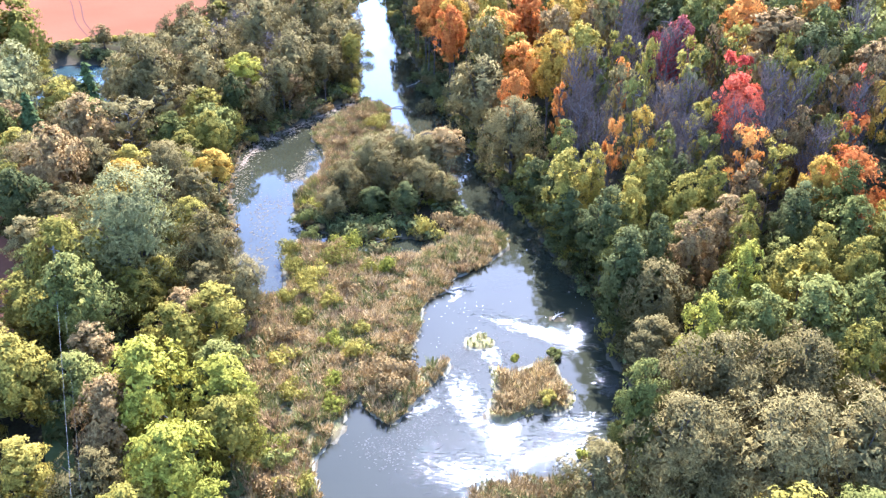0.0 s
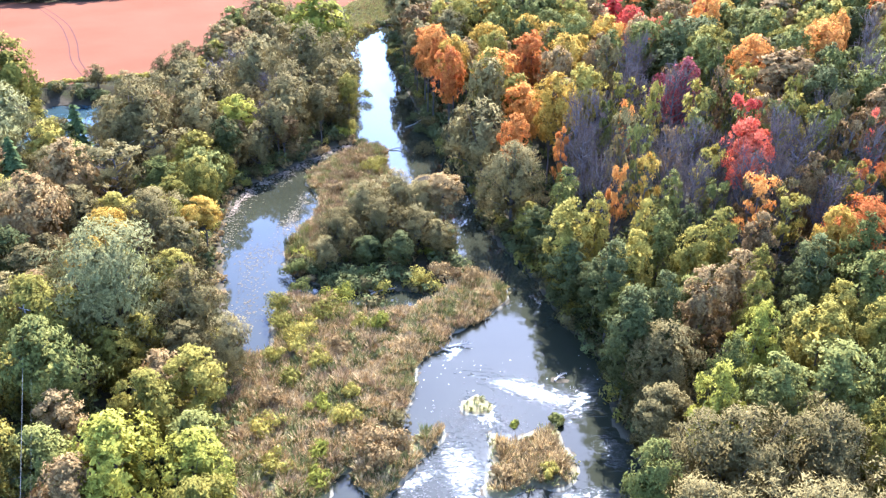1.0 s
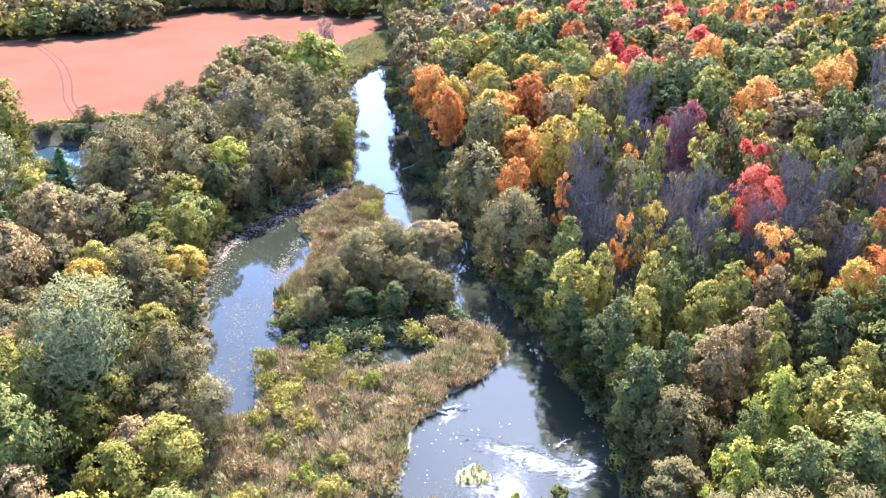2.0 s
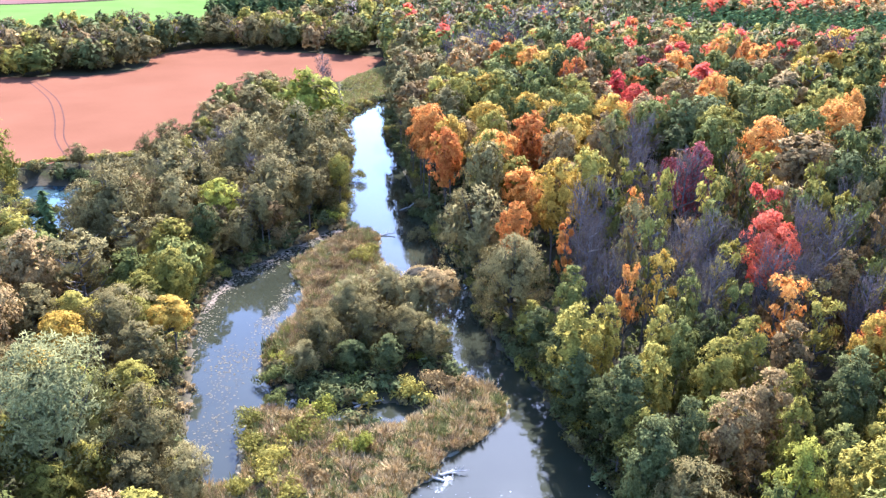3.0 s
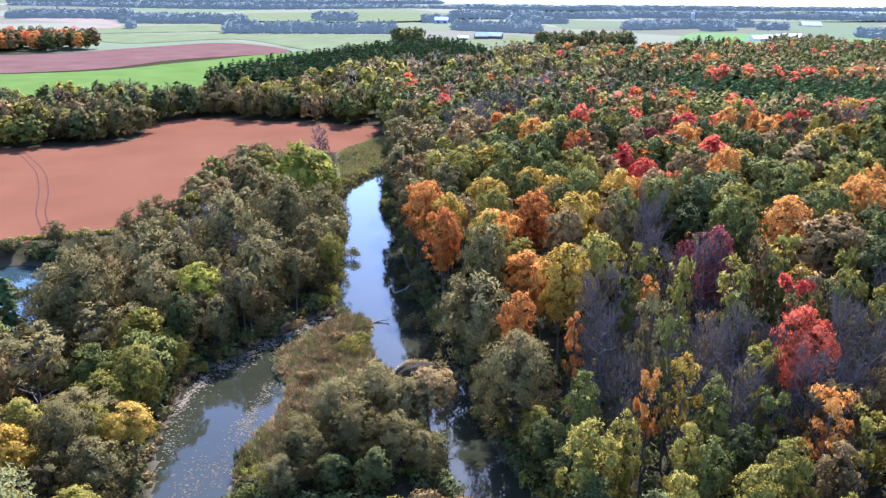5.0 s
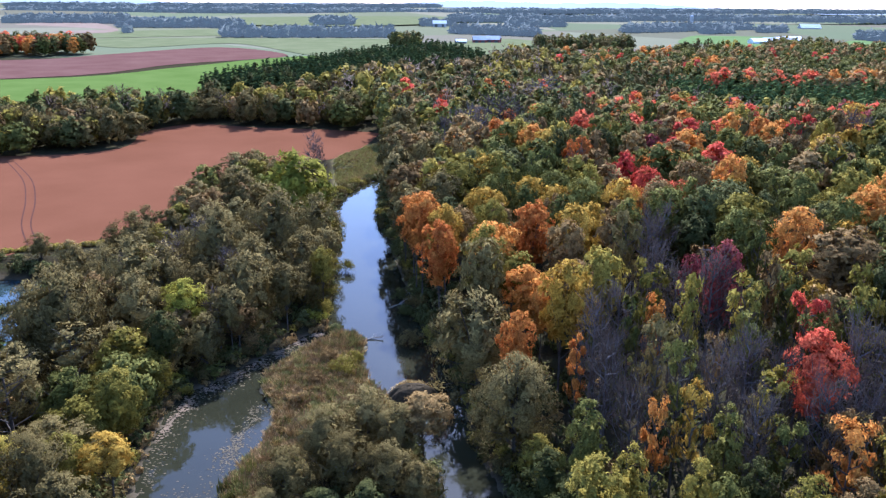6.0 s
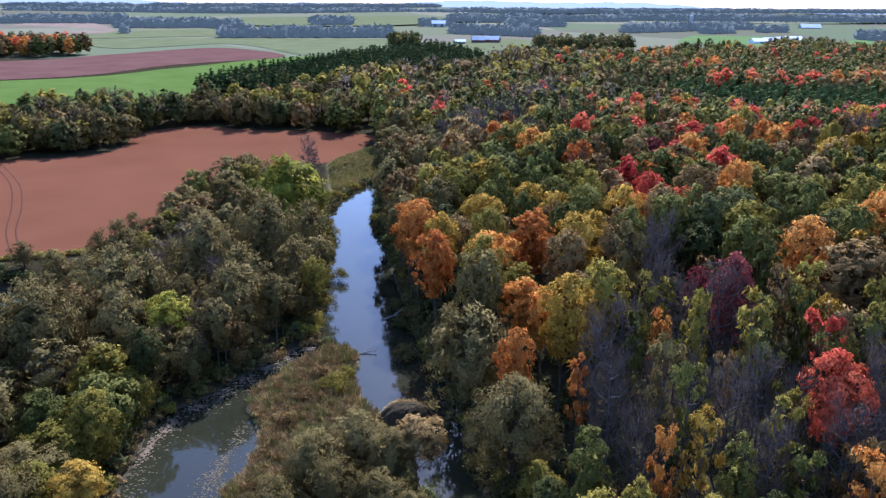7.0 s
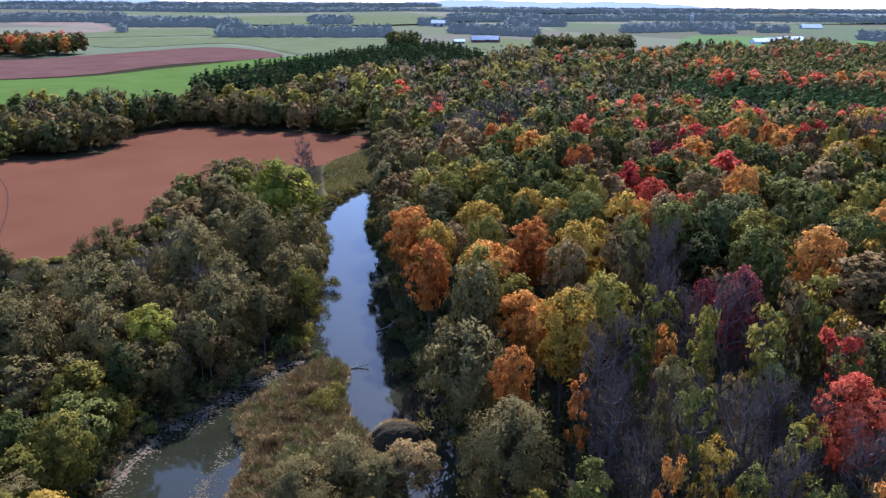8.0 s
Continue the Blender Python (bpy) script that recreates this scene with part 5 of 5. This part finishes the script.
fallen_branch(3.0, 78.0, 2.6, 8, 1, "bleached fallen branch lying in the river")
fallen_branch(1.2, 77.5, 2.2, 150, 2, "dark fallen branch at the sedge bank")
fallen_branch(-6.2, 89.6, 3.4, 20, 3, "grey dead branch lying on the spit")
fallen_branch(-8.6, 90.2, 2.6, 160, 4, "grey dead branch lying on the spit")
fallen_branch(-4.6, 153.5, 3.6, 30, 5, "dark fallen branch reaching into the river")
fallen_branch(-3.2, 156.0, 4.0, 50, 6, "dark fallen branch reaching into the river")
fallen_branch(-10.5, 205, 4.0, 70, 7, "dark fallen branch reaching into the river")
fallen_branch(13.3, 72.4, 1.6, 40, 8, "drift wood caught on the stony islet")
fallen_branch(-7.4, 140.2, 2.4, 10, 9, "dead twigs at the tip of the sedge tongue")


# ---- edge of the tilled field ----
def ribbon(name, line, width, z, mat, label, category):
    p = curve_round(line, False, 6)
    way = np.gradient(p, axis=0)
    n = np.column_stack([-way[:, 1], way[:, 0]])
    n = n / np.linalg.norm(n, axis=1, keepdims=True) * width / 2
    pts = np.stack([p - n, p + n], 1).reshape(-1, 2)
    V = np.column_stack([pts, ground_height(pts) + 0.05 if z is None else np.full(len(pts), z)])
    F = [(2 * i, 2 * i + 2, 2 * i + 3, 2 * i + 1) for i in range(len(p) - 1)]
    tagged(part(name, V, F, mat), label, category, kind="structure")


RUT = plain_material("packed_soil", (0.06, 0.024, 0.014), (0.085, 0.034, 0.02), 2.0, 0.95, 0.4)
ribbon("wheel_track", [(-121.2, 250.9), (-105.7, 229.2), (-94.3, 208.1), (-85.1, 188.3), (-75.5, 172.5)], 0.3, 2.97, RUT, "dark wheel rut pressed into the soil", "track")
ribbon("wheel_track", [(-119.2, 251.0), (-103.5, 229.3), (-92.1, 208.2), (-83.2, 188.4), (-74.0, 173.5)], 0.3, 2.97, RUT, "dark wheel rut pressed into the soil", "track")
edge = curve_round([(-84, 165.5), (-77.9, 170.5), (-72.1, 173), (-66.5, 174.5), (-61, 178), (-57, 183), (-53.5, 190), (-53.5, 200), (-53.5, 214), (-49, 244), (-36, 257)], False, 14)
rng = np.random.default_rng(6)
edge = np.repeat(edge, 2, 0) + rng.normal(size=(len(edge) * 2, 2)) * 0.45
bushes("field_margin", "yellow-green weeds along the edge of the tilled field", edge[::2], LEAF["Y"], 0.6, 0.4, 50)
bushes("field_margin", "straw-coloured weeds along the edge of the tilled field", edge[1::2], STRAW, 0.55, 0.35, 40)


# ---- stalk rows of the side field, power line ----
rng = np.random.default_rng(9)
rows = np.array([(x - (y - 64) * 0.62, y) for x in np.arange(-60, -42.8, 0.75) for y in np.arange(56, 98, 0.35)])
rows = rows[(signed(rows, curve_round(SIDE_SOIL)) < -0.3) & (rows[:, 0] > -62)] + rng.normal(size=(1, 2)) * 0.02
V, F = tussocks(rng, rows, np.full(len(rows), 2.2), 3, 0.5, 0.12, 0.03)
tagged(part("crop_stalks", V, F, SEDGE), "rows of dry reddish stalks in the side field", "crop", kind="stuff")

CABLE = plain_material("cable", (0.09, 0.09, 0.088), (0.14, 0.14, 0.135), 8.0, 0.8, 0.1)
WOOD_POLE = plain_material("pole_wood", (0.16, 0.14, 0.12), (0.28, 0.25, 0.22), 3.0, 0.9, 0.4)
line = tagged(new("power_line"), "overhead cable on grey wooden poles beside the trees", "power line")
line.matrix_world = pose(-33.4, 58, 2.0)
for i, (px, py) in enumerate(((-4.8, 10.4), (13.0, -28.5))):
    V, F = [], []
    tube(V, F, [(px, py, -0.6), (px, py, 8.9)], (0.14, 0.1), 8)
    pole = part("pole", V, F, WOOD_POLE, line)
    V, F = [], []
    tube(V, F, [(px - 0.7, py + 0.3, 8.3), (px + 0.7, py - 0.3, 8.3)], (0.06, 0.06), 6)
    part("crossarm", V, F, WOOD_POLE, pole)
for off in (0.0, 0.55):
    V, F = [], []
    tube(V, F, [(-4.8 + off + 17.8 * s, 10.4 - 38.9 * s, 8.9 - 2.0 * s * (1 - s) - off * 1.2) for s in np.linspace(0, 1, 24)], [0.009 if off == 0 else 0.003] * 24, 5)
    part("cable", V, F, CABLE, line)

# mown grass strip below the line
LAWN = plain_material("mown_grass", (0.07, 0.09, 0.025), (0.13, 0.14, 0.045), 1.2, 0.95, 0.5)
ribbon("grass_track", GRASS_TRACK, 2.2, None, LAWN, "mown green track beside the trees", "grass")


# ---- farm buildings far out on the plain ----
WALL_RED = plain_material("barn_red", (0.2, 0.06, 0.05), (0.28, 0.09, 0.07), 1.0, 0.8, 0.2)
WALL_GREY = plain_material("barn_grey", (0.3, 0.3, 0.3), (0.42, 0.42, 0.42), 1.0, 0.8, 0.2)
ROOF_STEEL = plain_material("roof_steel", (0.42, 0.43, 0.45), (0.55, 0.56, 0.58), 1.0, 0.8, 0.1, 0.0)
ROOF_WHITE = plain_material("roof_white", (0.7, 0.7, 0.7), (0.8, 0.8, 0.8), 1.0, 0.8, 0.1)
DOOR_DARK = plain_material("barn_door", (0.06, 0.06, 0.06), (0.1, 0.1, 0.1), 1.0, 0.7, 0.1)


def box(V, F, x0, x1, y0, y1, z0, z1):
    b = len(V)
    V += [(x, y, z) for z in (z0, z1) for x, y in ((x0, y0), (x1, y0), (x1, y1), (x0, y1))]
    F += [tuple(b + i for i in f) for f in ((0, 3, 2, 1), (4, 5, 6, 7), (0, 1, 5, 4), (1, 2, 6, 5), (2, 3, 7, 6), (3, 0, 4, 7))]


def barn(name, x, y, length, depth, eaves, ridge, way, wall, roof, label, doors=2):
    foot = tagged(new(name), label, "building", "farm buildings")
    foot.matrix_world = pose(x, y, 2.6, 0, 0, way)
    V, F = [], []
    box(V, F, -length / 2, length / 2, -depth / 2, depth / 2, 0, eaves)
    b = len(V)
    V += [(-length / 2, -depth / 2, eaves), (-length / 2, depth / 2, eaves), (-length / 2, 0, ridge - 0.15), (length / 2, -depth / 2, eaves), (length / 2, depth / 2, eaves), (length / 2, 0, ridge - 0.15)]
    F += [(b, b + 2, b + 1), (b + 3, b + 4, b + 5)]
    part("wall", V, F, wall, foot)
    l, d = length / 2 + 0.5, depth / 2 + 0.5
    drop = (ridge - eaves) / depth
    V = [(-l, -d, eaves - drop), (l, -d, eaves - drop), (l, 0, ridge), (-l, 0, ridge), (-l, d, eaves - drop), (l, d, eaves - drop)]
    V += [(a, c, h + 0.25) for a, c, h in V]
    F = [(6, 7, 8, 9), (9, 8, 11, 10), (1, 0, 3, 2), (2, 3, 4, 5), (0, 1, 7, 6), (4, 10, 11, 5), (0, 6, 9, 3), (3, 9, 10, 4), (1, 2, 8, 7), (2, 5, 11, 8)]
    part("roof", V, F, roof, foot)
    for i in range(doors):
        V, F = [], []
        c = (i + 0.5) / doors * length - length / 2
        box(V, F, c - 1.8, c + 1.8, -depth / 2 - 0.12, -depth / 2 - 0.02, 0, eaves * 0.75)
        part("door", V, F, DOOR_DARK, foot)


barn("barn", 19, 838, 10, 7, 2.6, 4.6, 8, WALL_GREY, ROOF_WHITE, "low white-roofed farm shed beside the trees")
barn("barn", 38, 858, 13, 9, 3.6, 7, 5, WALL_RED, ROOF_STEEL, "red barn with a steel roof on the plain")
barn("barn", 53, 864, 14, 10, 3.6, 7, -15, WALL_RED, ROOF_STEEL, "red barn with a pale steel roof on the plain")
for i, (x, y, l) in enumerate(((340, 905, 18), (362, 920, 26), (384, 940, 28), (396, 958, 26))):
    barn("greenhouse", x, y, l, 12, 3, 6, 12, ROOF_WHITE, ROOF_WHITE, "long white farm greenhouse on the green slope", 1)
barn("greenhouse", 405, 775, 46, 9, 3, 5, 4, ROOF_WHITE, ROOF_WHITE, "long low white farm greenhouse", 1)
barn("house", -5, 1260, 20, 11, 5, 9, 0, WALL_GREY, ROOF_WHITE, "pale farmhouse far out on the plain")
barn("barn", 560, 1280, 30, 14, 5, 10, 0, WALL_GREY, ROOF_WHITE, "long pale barn far out on the plain")
barn("barn", -420, 700, 26, 13, 5, 10, 20, WALL_GREY, ROOF_STEEL, "grey barn behind red trees")
for x, y, h in ((415, 1400, 17),):
    foot = tagged(new("silo"), "tall grey concrete silo on the plain", "silo")
    foot.matrix_world = pose(x, y, 2.0)
    V, F = [], []
    tube(V, F, [(0, 0, 0), (0, 0, h)], (3, 3), 14)
    part("wall", V, F, WALL_GREY, foot)
    V, F = [], []
    tube(V, F, [(0, 0, h), (0, 0, h + 1.6), (0, 0, h + 2.6)], (3.1, 2.2, 0.4), 14)
    part("dome", V, F, ROOF_STEEL, foot)
